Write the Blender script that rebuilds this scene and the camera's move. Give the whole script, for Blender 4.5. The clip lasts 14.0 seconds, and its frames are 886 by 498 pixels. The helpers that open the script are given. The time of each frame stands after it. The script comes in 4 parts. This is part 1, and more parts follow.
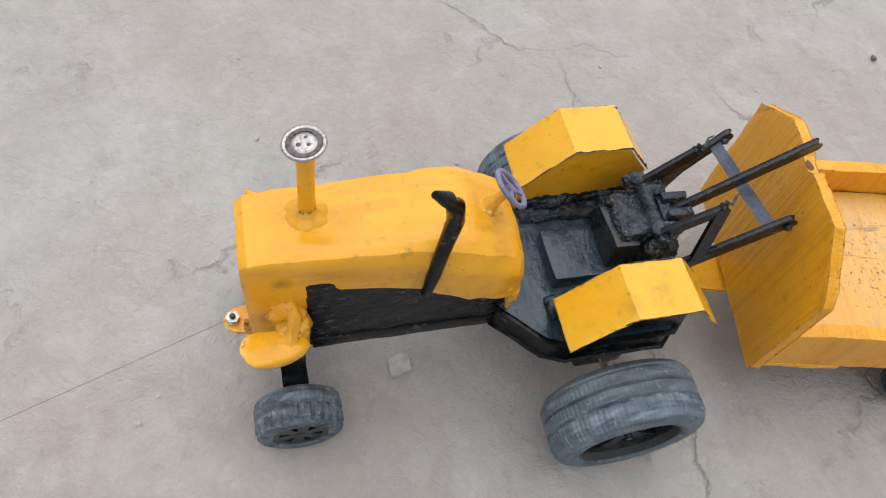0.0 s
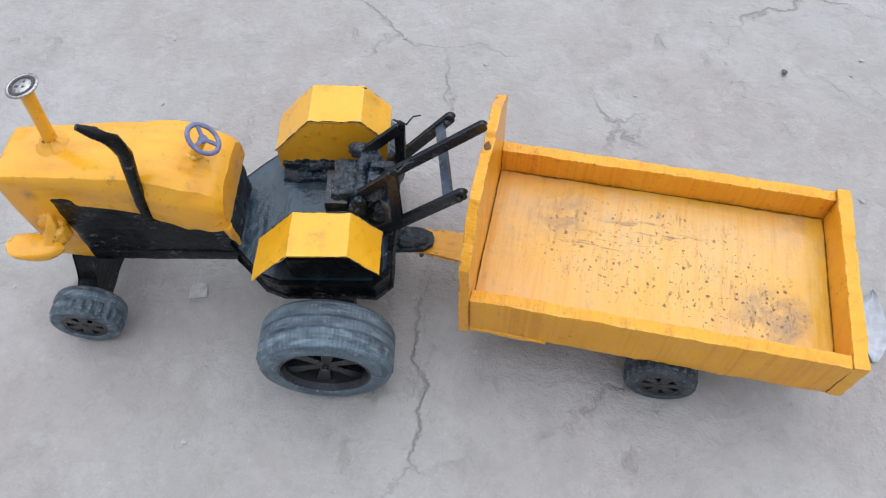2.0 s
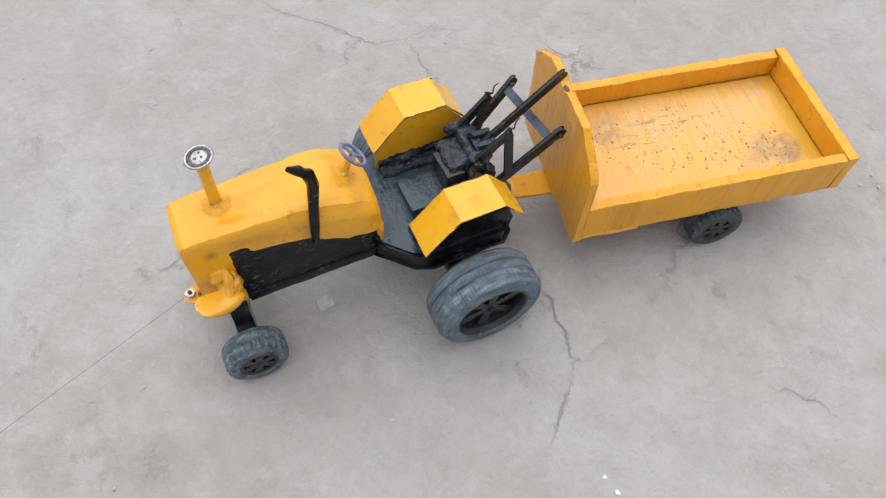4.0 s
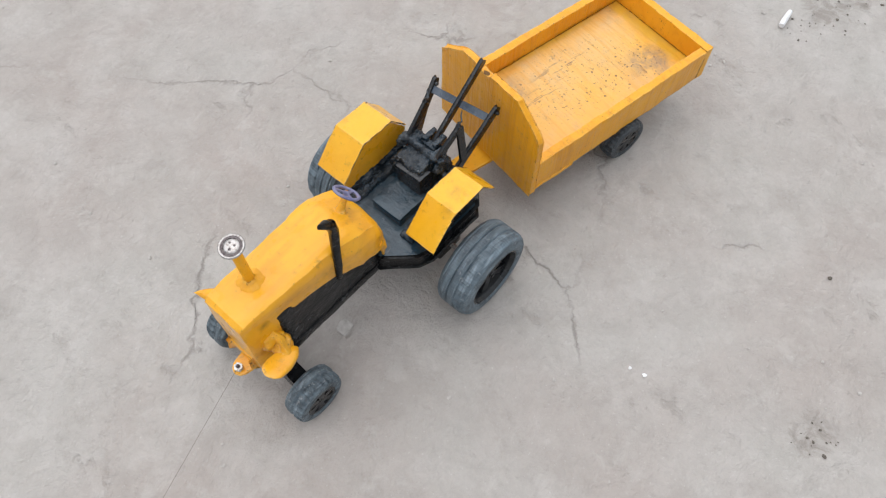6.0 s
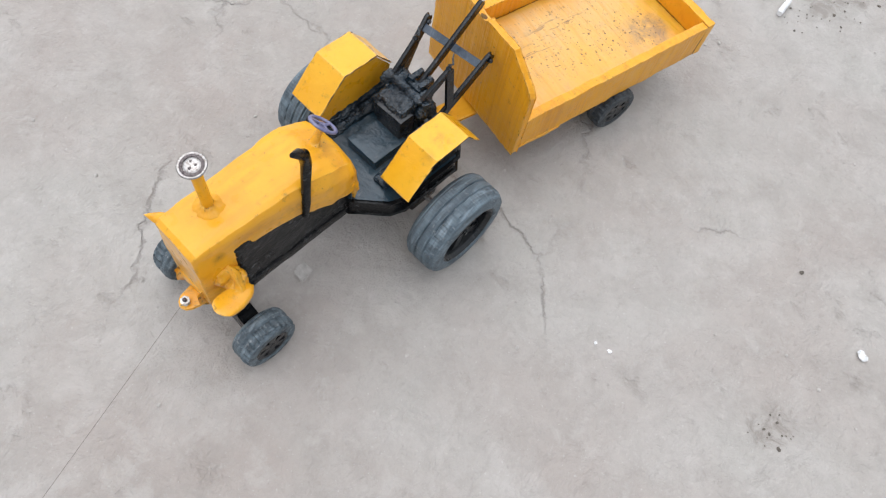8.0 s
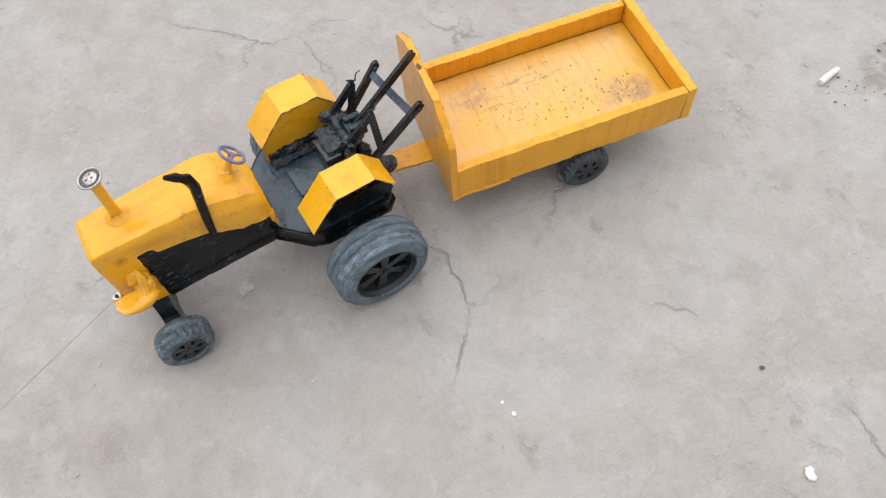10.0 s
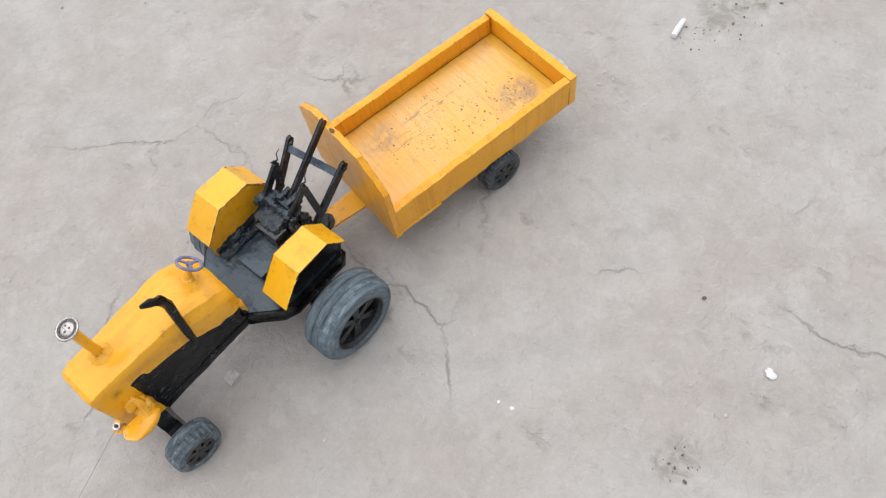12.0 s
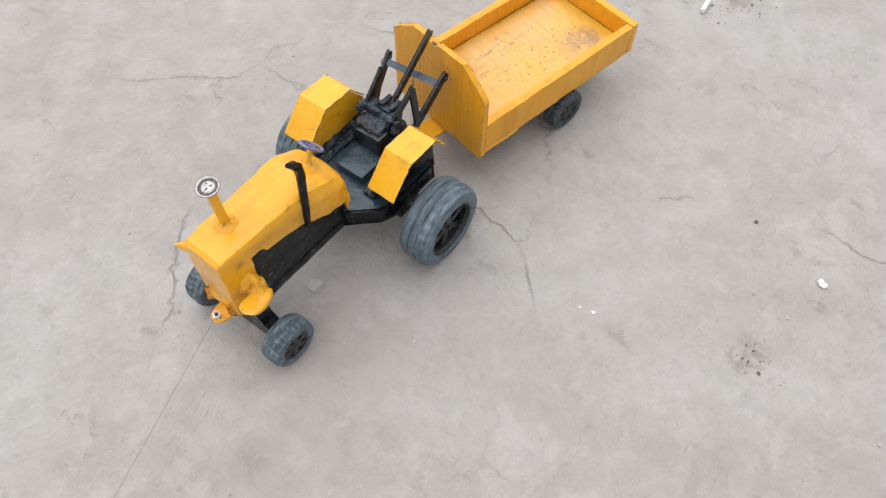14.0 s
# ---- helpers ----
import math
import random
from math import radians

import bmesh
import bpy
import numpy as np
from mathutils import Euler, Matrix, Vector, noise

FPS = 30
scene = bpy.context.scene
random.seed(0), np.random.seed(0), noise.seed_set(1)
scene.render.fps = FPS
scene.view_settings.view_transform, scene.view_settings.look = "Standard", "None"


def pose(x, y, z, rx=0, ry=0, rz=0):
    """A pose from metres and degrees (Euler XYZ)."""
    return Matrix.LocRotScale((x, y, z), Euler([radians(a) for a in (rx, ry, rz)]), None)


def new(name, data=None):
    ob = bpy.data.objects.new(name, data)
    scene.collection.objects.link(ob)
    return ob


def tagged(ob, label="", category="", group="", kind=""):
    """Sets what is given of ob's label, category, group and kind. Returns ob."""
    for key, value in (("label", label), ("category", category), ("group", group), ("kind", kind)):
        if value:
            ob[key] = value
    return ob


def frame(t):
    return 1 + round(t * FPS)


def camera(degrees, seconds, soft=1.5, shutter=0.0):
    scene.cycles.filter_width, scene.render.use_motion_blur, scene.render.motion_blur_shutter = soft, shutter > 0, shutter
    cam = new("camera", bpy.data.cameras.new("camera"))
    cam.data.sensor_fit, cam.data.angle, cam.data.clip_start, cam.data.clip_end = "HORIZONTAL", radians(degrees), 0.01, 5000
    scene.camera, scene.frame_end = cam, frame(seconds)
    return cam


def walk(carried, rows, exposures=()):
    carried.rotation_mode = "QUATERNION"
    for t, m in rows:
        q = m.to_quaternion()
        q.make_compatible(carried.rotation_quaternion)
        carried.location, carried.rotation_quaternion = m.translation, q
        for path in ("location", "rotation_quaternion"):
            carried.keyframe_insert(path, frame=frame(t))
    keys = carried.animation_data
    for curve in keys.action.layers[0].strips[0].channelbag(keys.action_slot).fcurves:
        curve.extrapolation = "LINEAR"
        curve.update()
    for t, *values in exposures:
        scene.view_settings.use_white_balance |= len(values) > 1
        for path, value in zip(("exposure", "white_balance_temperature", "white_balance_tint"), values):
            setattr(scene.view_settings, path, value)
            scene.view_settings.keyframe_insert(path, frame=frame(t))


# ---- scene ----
# ---------------------------------------------------------------- camera
cam = camera(63.90, 14.0, soft=1.15)
PATH = [
    (0, -0.1272, -0.1399, 0.3121, 31.99, -7.05, -12.04),
    (0.2, -0.0978, -0.1160, 0.3178, 26.15, -7.09, -14.52),
    (0.5, -0.0512, -0.1056, 0.3253, 17.89, -1.79, -8.16),
    (0.8, -0.0147, -0.1336, 0.3319, 23.42, -1.05, -3.90),
    (1, 0.0163, -0.1564, 0.3350, 22.77, -1.78, -3.76),
    (1.2, 0.0511, -0.1694, 0.3523, 21.91, -1.45, 1.37),
    (1.5, 0.0886, -0.1989, 0.3392, 31.30, -1.58, 2.83),
    (1.8, 0.0904, -0.2039, 0.3385, 28.66, 3.19, 2.29),
    (2, 0.0646, -0.2073, 0.3505, 32.29, 1.12, 1.05),
    (2.2, 0.0485, -0.2201, 0.3828, 31.85, 1.14, -0.08),
    (2.5, 0.0067, -0.2516, 0.3888, 31.81, 0.90, -11.23),
    (2.8, -0.0394, -0.2370, 0.4069, 27.02, -1.68, -17.77),
    (3, -0.0844, -0.2483, 0.3863, 30.53, -1.91, -22.12),
    (3.2, -0.0970, -0.2269, 0.4026, 30.12, -1.21, -25.53),
    (3.5, -0.1134, -0.2201, 0.3964, 29.57, -0.64, -26.55),
    (3.7, -0.0988, -0.2299, 0.3954, 31.27, -0.95, -22.84),
    (5.8, -0.1999, -0.1774, 0.4520, 29.51, -0.53, -49.55),
    (6, -0.1784, -0.1879, 0.4526, 28.62, -0.14, -48.81),
    (6.2, -0.1808, -0.2155, 0.4477, 30.76, 0.48, -47.75),
    (6.5, -0.2383, -0.1933, 0.4202, 33.11, -4.11, -49.19),
    (6.8, -0.2471, -0.1109, 0.4405, 29.33, -4.83, -56.78),
    (7, -0.2314, -0.1314, 0.4442, 29.02, -3.78, -52.13),
    (7.2, -0.2175, -0.1605, 0.4318, 29.03, -1.20, -50.67),
    (7.5, -0.1995, -0.1634, 0.4278, 28.89, -4.37, -51.89),
    (7.8, -0.1705, -0.1464, 0.4399, 22.25, -6.20, -51.00),
    (8, -0.1850, -0.1768, 0.4247, 25.91, -6.53, -45.27),
    (8.2, -0.1789, -0.2146, 0.4011, 29.25, -3.93, -44.24),
    (8.5, -0.1178, -0.2852, 0.4087, 34.68, 3.03, -42.06),
    (8.7, -0.1290, -0.2893, 0.4353, 34.68, 1.48, -41.47),
    (10.8, -0.0213, -0.2629, 0.4413, 26.72, 5.20, -28.52),
    (11, -0.0215, -0.2556, 0.4458, 26.07, 5.72, -31.98),
    (11.2, -0.0048, -0.2610, 0.4512, 24.73, 5.58, -36.74),
    (11.5, -0.0205, -0.3055, 0.4612, 28.23, 4.98, -41.37),
    (11.8, -0.0451, -0.3145, 0.4601, 30.34, 8.11, -46.37),
    (12, -0.0710, -0.2710, 0.4821, 27.31, 5.97, -50.32),
    (12.2, -0.1399, -0.2399, 0.4888, 27.90, 4.68, -56.17),
    (12.5, -0.2045, -0.1642, 0.4982, 28.46, 1.82, -60.08),
    (12.8, -0.2050, -0.1596, 0.5126, 29.59, -0.13, -58.97),
    (13, -0.2252, -0.1614, 0.4905, 34.20, -2.22, -55.44),
    (13.2, -0.2465, -0.1839, 0.4635, 33.33, -4.83, -52.60),
    (13.5, -0.2291, -0.2138, 0.4531, 32.41, -3.57, -48.52),
    (13.8, -0.2219, -0.2339, 0.4630, 31.47, -1.97, -48.42),
    (14, -0.2308, -0.2426, 0.4564, 32.33, -0.63, -52.34),
]
TRAILER_TURN = -11.0  # degrees by which the trailer stands askew
walk(cam, [(t, pose(x, y, z, rx, ry, rz)) for t, x, y, z, rx, ry, rz in PATH],
     exposures=[(0.0, 0.64, 6420, 10), (0.5, 0.62, 5950, 10), (1.0, 0.66, 5800, 10), (2.0, 0.71, 5820, 10), (2.5, 0.70, 6130, 10), (3.5, 0.74, 6270, 10), (6.0, 0.69, 6400, 10), (6.5, 0.75, 6400, 10), (7.0, 0.69, 6400, 10), (8.0, 0.78, 6290, 10), (8.5, 0.82, 6330, 10), (11.0, 0.78, 6430, 10), (14.0, 0.80, 6430, 10)])

# ---------------------------------------------------------------- light
SUN_ELEVATION, SUN_TURN = radians(75), radians(10)
world = bpy.data.worlds.new("overcast_sky")
scene.world = world
world.use_nodes = True
wn, wl = world.node_tree.nodes, world.node_tree.links
wn.clear()
sky = wn.new("ShaderNodeTexSky")
sky.sky_type = "NISHITA"
sky.sun_disc = False
sky.sun_elevation, sky.sun_rotation = SUN_ELEVATION, SUN_TURN
sky.air_density, sky.dust_density, sky.ozone_density = 1.6, 1.5, 1.0
grey = wn.new("ShaderNodeHueSaturation")
grey.inputs["Saturation"].default_value = 0.27
back = wn.new("ShaderNodeBackground")
back.inputs["Strength"].default_value = 0.08
wout = wn.new("ShaderNodeOutputWorld")
wl.new(sky.outputs["Color"], grey.inputs["Color"])
wl.new(grey.outputs["Color"], back.inputs["Color"])
wl.new(back.outputs["Background"], wout.inputs["Surface"])

sun_data = bpy.data.lights.new("sun", "SUN")
sun_data.energy, sun_data.angle, sun_data.color = 1.5, radians(105), (1.0, 0.985, 0.965)
sun = new("sun", sun_data)
sun.matrix_world = Matrix.Rotation(-SUN_TURN, 4, "Z") @ Matrix.Rotation(-(radians(90) - SUN_ELEVATION), 4, "X")


# ---------------------------------------------------------------- materials
class Nodes:
    """A small wrapper that builds one node material."""

    def __init__(self, name, rough=0.5, metal=0.0, coat=0.0):
        self.mat = bpy.data.materials.new(name)
        self.mat.use_nodes = True
        self.t = self.mat.node_tree
        self.b = self.t.nodes["Principled BSDF"]
        self.b.inputs["Roughness"].default_value = rough
        self.b.inputs["Metallic"].default_value = metal
        self.b.inputs["Coat Weight"].default_value = coat
        self.geo = self.t.nodes.new("ShaderNodeTexCoord")

    def node(self, kind, **inputs):
        n = self.t.nodes.new(kind)
        for key, value in inputs.items():
            n.inputs[key.replace("_", " ")].default_value = value
        return n

    def link(self, a, b):
        self.t.links.new(a, b)

    def space(self, scale=(1, 1, 1)):
        m = self.node("ShaderNodeMapping")
        m.inputs["Scale"].default_value = scale
        self.link(self.geo.outputs["Object"], m.inputs["Vector"])
        return m.outputs["Vector"]

    def noise(self, scale, detail=4.0, rough=0.55, stretch=(1, 1, 1), distort=0.0):
        n = self.node("ShaderNodeTexNoise", Scale=scale, Detail=detail, Roughness=rough, Distortion=distort)
        self.link(self.space(stretch), n.inputs["Vector"])
        return n.outputs["Fac"]

    def cells(self, scale, feature="F1", stretch=(1, 1, 1), rand=1.0):
        n = self.node("ShaderNodeTexVoronoi", Scale=scale, Randomness=rand)
        n.feature = feature
        self.link(self.space(stretch), n.inputs["Vector"])
        return n.outputs["Distance"]

    def ramp(self, fac, lo, hi, a=0.0, b=1.0):
        n = self.node("ShaderNodeMapRange")
        n.clamp = True
        for key, value in (("From Min", lo), ("From Max", hi), ("To Min", a), ("To Max", b)):
            n.inputs[key].default_value = value
        self.link(fac, n.inputs["Value"])
        return n.outputs["Result"]

    def maths(self, op, a, b):
        n = self.node("ShaderNodeMath")
        n.operation = op
        for i, v in enumerate((a, b)):
            if isinstance(v, (int, float)):
                n.inputs[i].default_value = v
            else:
                self.link(v, n.inputs[i])
        return n.outputs["Value"]

    def mix(self, fac, a, b):
        n = self.node("ShaderNodeMix")
        n.data_type = "RGBA"
        for key, v in (("Factor_Float", fac), ("A_Color", a), ("B_Color", b)):
            sock = next(s for s in n.inputs if s.identifier == key)
            if isinstance(v, (int, float)):
                sock.default_value = v
            elif isinstance(v, tuple):
                sock.default_value = (*v, 1.0)
            else:
                self.link(v, sock)
        return next(s for s in n.outputs if s.identifier == "Result_Color")

    def dots(self, scale, few, most):
        """Round-ish dots of many sizes: few (0 to 1) leaves that share of the cells empty."""
        n = self.node("ShaderNodeTexVoronoi", Scale=scale)
        warp = self.node("ShaderNodeTexNoise", Scale=scale * 1.7, Detail=3.0)
        bent = self.node("ShaderNodeVectorMath")
        bent.operation = "MULTIPLY_ADD"
        self.link(self.geo.outputs["Object"], warp.inputs["Vector"])
        self.link(warp.outputs["Color"], bent.inputs[0])
        bent.inputs[1].default_value = (0.9 / scale, 0.9 / scale, 0.9 / scale)
        self.link(self.geo.outputs["Object"], bent.inputs[2])
        self.link(bent.outputs["Vector"], n.inputs["Vector"])
        pick = self.node("ShaderNodeSeparateColor")
        self.link(n.outputs["Color"], pick.inputs["Color"])
        radius = self.ramp(pick.outputs["Red"], few, 1.0, -0.1, most)
        return self.ramp(self.maths("SUBTRACT", n.outputs["Distance"], radius), -0.09, 0.03, 1.0, 0.0)

    def edges(self, width):
        """1 along sharp edges, within the width (metres)."""
        bevel = self.node("ShaderNodeBevel", Radius=width)
        bevel.samples = 4
        face = self.node("ShaderNodeNewGeometry")
        n = self.node("ShaderNodeVectorMath")
        n.operation = "DOT_PRODUCT"
        self.link(bevel.outputs["Normal"], n.inputs[0])
        self.link(face.outputs["Normal"], n.inputs[1])
        return self.ramp(n.outputs["Value"], 0.99, 0.9, 0.0, 1.0)

    def spot(self, centre, size, core=0.35):
        """1 inside an oval patch (centimetres), falling to 0 at its rim; a size of 0 leaves that axis open."""
        g = self.node("ShaderNodeMapping")
        g.inputs["Scale"].default_value = [100 / s if s else 0.0 for s in size]
        g.inputs["Location"].default_value = [-c / s if s else 0.0 for c, s in zip(centre, size)]
        self.link(self.geo.outputs["Object"], g.inputs["Vector"])
        n = self.node("ShaderNodeVectorMath")
        n.operation = "LENGTH"
        self.link(g.outputs["Vector"], n.inputs[0])
        return self.ramp(n.outputs["Value"], core, 1.0, 1.0, 0.0)

    def done(self, colour, bump=None, strength=0.2, distance=0.001, rough=None):
        if isinstance(colour, tuple):
            self.b.inputs["Base Color"].default_value = (*colour, 1.0)
        else:
            self.link(colour, self.b.inputs["Base Color"])
        if rough is not None:
            self.link(rough, self.b.inputs["Roughness"])
        if bump is not None:
            n = self.node("ShaderNodeBump", Strength=strength, Distance=distance)
            self.link(bump, n.inputs["Height"])
            self.link(n.outputs["Normal"], self.b.inputs["Normal"])
        return self.mat


def yellow_paint(name, base, worn, grain, gloss, dirty=(), flecks=0.55, ribs=0.45, relief=0.5, depth=0.0008, coat=0.4, rubbed=0.5):
    """Brush-applied enamel over wood: patchy tone, grime specks, grain; dirty lists oval grimed places."""
    m = Nodes(name, rough=gloss, coat=coat)
    m.b.inputs["Coat Roughness"].default_value = 0.14
    m.b.inputs["Specular IOR Level"].default_value = 0.22
    patch = m.ramp(m.noise(45, 5), 0.35, 0.7)
    c = m.mix(patch, base, worn)
    streak = m.noise(130, 3, 0.6, grain)
    c = m.mix(m.maths("MULTIPLY", m.ramp(streak, 0.5, 0.7), ribs), c, (base[0] * 0.74, base[1] * 0.62, base[2] * 0.8))
    c = m.mix(m.maths("MULTIPLY", m.ramp(m.noise(26, 5, 0.6), 0.52, 0.75), 0.3), c, (0.76, 0.36, 0.02))
    grime = m.maths("MULTIPLY", m.ramp(m.noise(170, 6, 0.72), 0.58, 0.76), 0.6)
    c = m.mix(grime, c, (0.20, 0.105, 0.02))
    fleck = m.maths("MULTIPLY", m.ramp(m.maths("MULTIPLY", m.noise(520, 3), m.ramp(m.noise(60, 3), 0.4, 0.7, 0.8, 1.12)), 0.68, 0.74), flecks)
    c = m.mix(fleck, c, (0.05, 0.03, 0.012))
    for centre, size, amount in dirty:
        d = m.maths("MULTIPLY", m.spot(centre, size, 0.1), m.ramp(m.noise(120, 6, 0.75), 0.38, 0.66))
        c = m.mix(m.maths("MULTIPLY", d, amount), c, (0.13, 0.075, 0.02))
    rim = m.edges(0.0022)
    # pale edges: rubbed paint, with the sky's sheen put into the colour
    c = m.mix(m.maths("MULTIPLY", m.maths("MULTIPLY", rim, m.ramp(m.noise(110, 4), 0.38, 0.6)), rubbed), c, (0.86, 0.56, 0.16))
    c = m.mix(m.maths("MULTIPLY", m.maths("MULTIPLY", rim, m.ramp(m.noise(310, 5, 0.7), 0.56, 0.63)), 0.8), c, (0.09, 0.045, 0.014))
    height = m.maths("ADD", m.noise(120, 5), m.maths("MULTIPLY", streak, 0.9))
    return m.done(c, height, relief, depth, m.ramp(m.noise(90, 3), 0.3, 0.7, gloss - 0.07, gloss + 0.18))


def black_paint(name, base, dust, amount, gloss, shine=0.5, ripple=0.75, scuff=0.0, wrinkle=0.0):
    m = Nodes(name, rough=gloss)
    m.b.inputs["Specular IOR Level"].default_value = shine
    d = m.maths("MULTIPLY", m.ramp(m.noise(60, 6, 0.65), 0.38, 0.75), amount)
    c = m.mix(d, base, dust)
    fine = m.maths("MULTIPLY", m.ramp(m.noise(420, 3), 0.6, 0.74), amount * 0.6)
    c = m.mix(fine, c, dust)
    # pale scuffs; on the glossy filler they are glints put into the colour
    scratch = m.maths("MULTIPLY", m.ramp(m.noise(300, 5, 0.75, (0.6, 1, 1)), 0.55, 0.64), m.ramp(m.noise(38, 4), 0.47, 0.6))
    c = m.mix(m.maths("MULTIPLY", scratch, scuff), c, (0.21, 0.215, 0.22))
    relief = m.maths("ADD", m.noise(130, 6, 0.62), m.maths("MULTIPLY", m.noise(160, 3, 0.5, (1, 0.25, 1)), 0.8))
    if wrinkle:
        relief = m.maths("ADD", relief, m.maths("MULTIPLY", m.noise(380, 4, 0.6, (1, 1, 1), 1.2), wrinkle))
    return m.done(c, relief, ripple, 0.0012, m.ramp(m.noise(75, 4), 0.35, 0.7, max(0.05, gloss - 0.12), gloss + 0.2))


def tyre_rubber(name, base, dust, ribs, scuffed=0.65):
    """Dusty rubber: worn rings and scuffs that run round the wheel, fine cross ribs on the shoulders."""
    m = Nodes(name, rough=0.62)
    xyz = m.node("ShaderNodeSeparateXYZ")
    m.link(m.geo.outputs["Object"], xyz.inputs["Vector"])
    x, y, z = (xyz.outputs[k] for k in "XYZ")
    span = m.maths("SQRT", m.maths("ADD", m.maths("MULTIPLY", x, x), m.maths("MULTIPLY", z, z)), 0.0)

    def round_noise(reach, scale, detail, rough):
        """Noise drawn out round the axle; reach sets how often it changes in one turn."""
        line = m.node("ShaderNodeCombineXYZ")
        m.link(m.maths("MULTIPLY", m.maths("DIVIDE", x, span), reach), line.inputs["X"])
        m.link(m.maths("ADD", y, m.maths("MULTIPLY", span, 0.6)), line.inputs["Y"])
        m.link(m.maths("MULTIPLY", m.maths("DIVIDE", z, span), reach), line.inputs["Z"])
        n = m.node("ShaderNodeTexNoise", Scale=scale, Detail=detail, Roughness=rough)
        m.link(line.outputs["Vector"], n.inputs["Vector"])
        return n.outputs["Fac"]

    c = m.mix(m.ramp(round_noise(0.010, 210.0, 4.0, 0.55), 0.28, 0.74), base, dust)
    worn = m.maths("MULTIPLY", m.ramp(round_noise(0.006, 330.0, 4.0, 0.6), 0.55, 0.68), 0.5)
    c = m.mix(worn, c, (dust[0] * 1.75, dust[1] * 1.65, dust[2] * 1.6))
    dark = m.maths("MULTIPLY", m.ramp(round_noise(0.004, 420.0, 3.0, 0.5), 0.45, 0.34), 0.38)
    c = m.mix(dark, c, (base[0] * 0.4, base[1] * 0.4, base[2] * 0.45))
    scuff = m.maths("MULTIPLY", m.ramp(m.noise(240, 6, 0.78), 0.56, 0.68), scuffed)
    c = m.mix(scuff, c, (0.36, 0.38, 0.39))
    turn = m.maths("ARCTAN2", z, x)
    rib = m.ramp(m.maths("SINE", m.maths("MULTIPLY", turn, float(ribs)), 0.0), -0.3, 0.5)
    tick = m.maths("MULTIPLY", m.maths("SUBTRACT", 1.0, rib), m.ramp(m.noise(95, 3), 0.4, 0.6, 0.0, 0.14))
    c = m.mix(tick, c, (base[0] * 0.45, base[1] * 0.45, base[2] * 0.5))
    height = m.maths("ADD", m.maths("MULTIPLY", rib, 0.5), m.maths("MULTIPLY", m.noise(420, 4), 0.6))
    return m.done(c, height, 0.5, 0.0006, m.ramp(m.noise(120, 3), 0.3, 0.7, 0.42, 0.72))


YELLOW = yellow_paint("yellow_enamel", (0.82, 0.372, 0.010), (0.86, 0.425, 0.020), (0.15, 1, 1), 0.3,
                      (((-11.3, -0.5, 10.9), (1.5, 1.0, 0.8), 0.2), ((-12.7, 0.5, 10.9), (1.2, 0.8, 0.8), 0.2), ((-8.2, -2.1, 9.3), (1.1, 0.7, 1.0), 0.8), ((-13.1, -1.9, 9.6), (0.5, 0.4, 0.5), 0.8),
                       ((-5.5, -0.4, 10.6), (1.1, 1.1, 0.8), 0.4), ((-10.6, -2.0, 9.7), (1.6, 0.6, 0.6), 0.35), ((-9.4, 1.5, 10.9), (1.0, 0.6, 0.6), 0.5), ((-13.0, -2.2, 6.8), (1.2, 1.2, 1.6), 0.6)), relief=0.6, coat=0.55)
YELLOW_WOOD = yellow_paint("yellow_painted_wood", (0.80, 0.36, 0.010), (0.84, 0.41, 0.022), (0.12, 1.6, 1), 0.4, ribs=0.28)
YELLOW_SAWN = yellow_paint("yellow_painted_sawn_side", (0.80, 0.35, 0.010), (0.83, 0.395, 0.020), (2.6, 1, 0.06), 0.4, ribs=0.5, relief=0.9, depth=0.0014)
YELLOW_UPRIGHT = yellow_paint("yellow_painted_upright_board", (0.80, 0.35, 0.008), (0.83, 0.38, 0.016), (1, 3.2, 0.04), 0.36, ribs=0.4, relief=0.85, depth=0.0014)
YELLOW_CARD = yellow_paint("yellow_painted_card", (0.83, 0.40, 0.010), (0.87, 0.455, 0.022), (1, 1, 1), 0.27,
                           (((0.2, -4.2, 9.7), (0.7, 0.8, 0.8), 0.6), ((2.1, 4.4, 9.4), (0.8, 0.7, 0.8), 0.7), ((-1.0, -4.6, 9.6), (0.7, 0.7, 0.7), 0.3)), flecks=0.35, ribs=0.15, coat=0.55)
BLACK = black_paint("black_enamel", (0.003, 0.0033, 0.004), (0.05, 0.056, 0.062), 0.18, 0.2, 0.21, 0.55, 0.5)
BLACK_WORN = black_paint("worn_black_enamel", (0.005, 0.0062, 0.0085), (0.05, 0.056, 0.066), 0.35, 0.2, 0.5, 0.6, 0.5)
BLACK_DUSTY = black_paint("dusty_black_enamel", (0.010, 0.026, 0.041), (0.038, 0.082, 0.12), 0.45, 0.15, 0.55, 0.9, 0.25)
# its pale flecks are colour standing in for glints on the wet-looking wrinkles
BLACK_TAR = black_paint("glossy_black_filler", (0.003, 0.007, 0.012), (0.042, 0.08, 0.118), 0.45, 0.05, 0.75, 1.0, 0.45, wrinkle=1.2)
GRIME = black_paint("brown_grime", (0.13, 0.065, 0.015), (0.32, 0.16, 0.03), 0.6, 0.5, 0.4, 0.6)
RIM = black_paint("black_plastic", (0.007, 0.008, 0.0095), (0.045, 0.05, 0.055), 0.45, 0.3)
STEEL_STRIP = black_paint("grey_painted_strip", (0.045, 0.06, 0.085), (0.15, 0.19, 0.245), 0.7, 0.24)
TYRE = tyre_rubber("dusty_grey_rubber", (0.046, 0.066, 0.084), (0.16, 0.212, 0.25), 96)
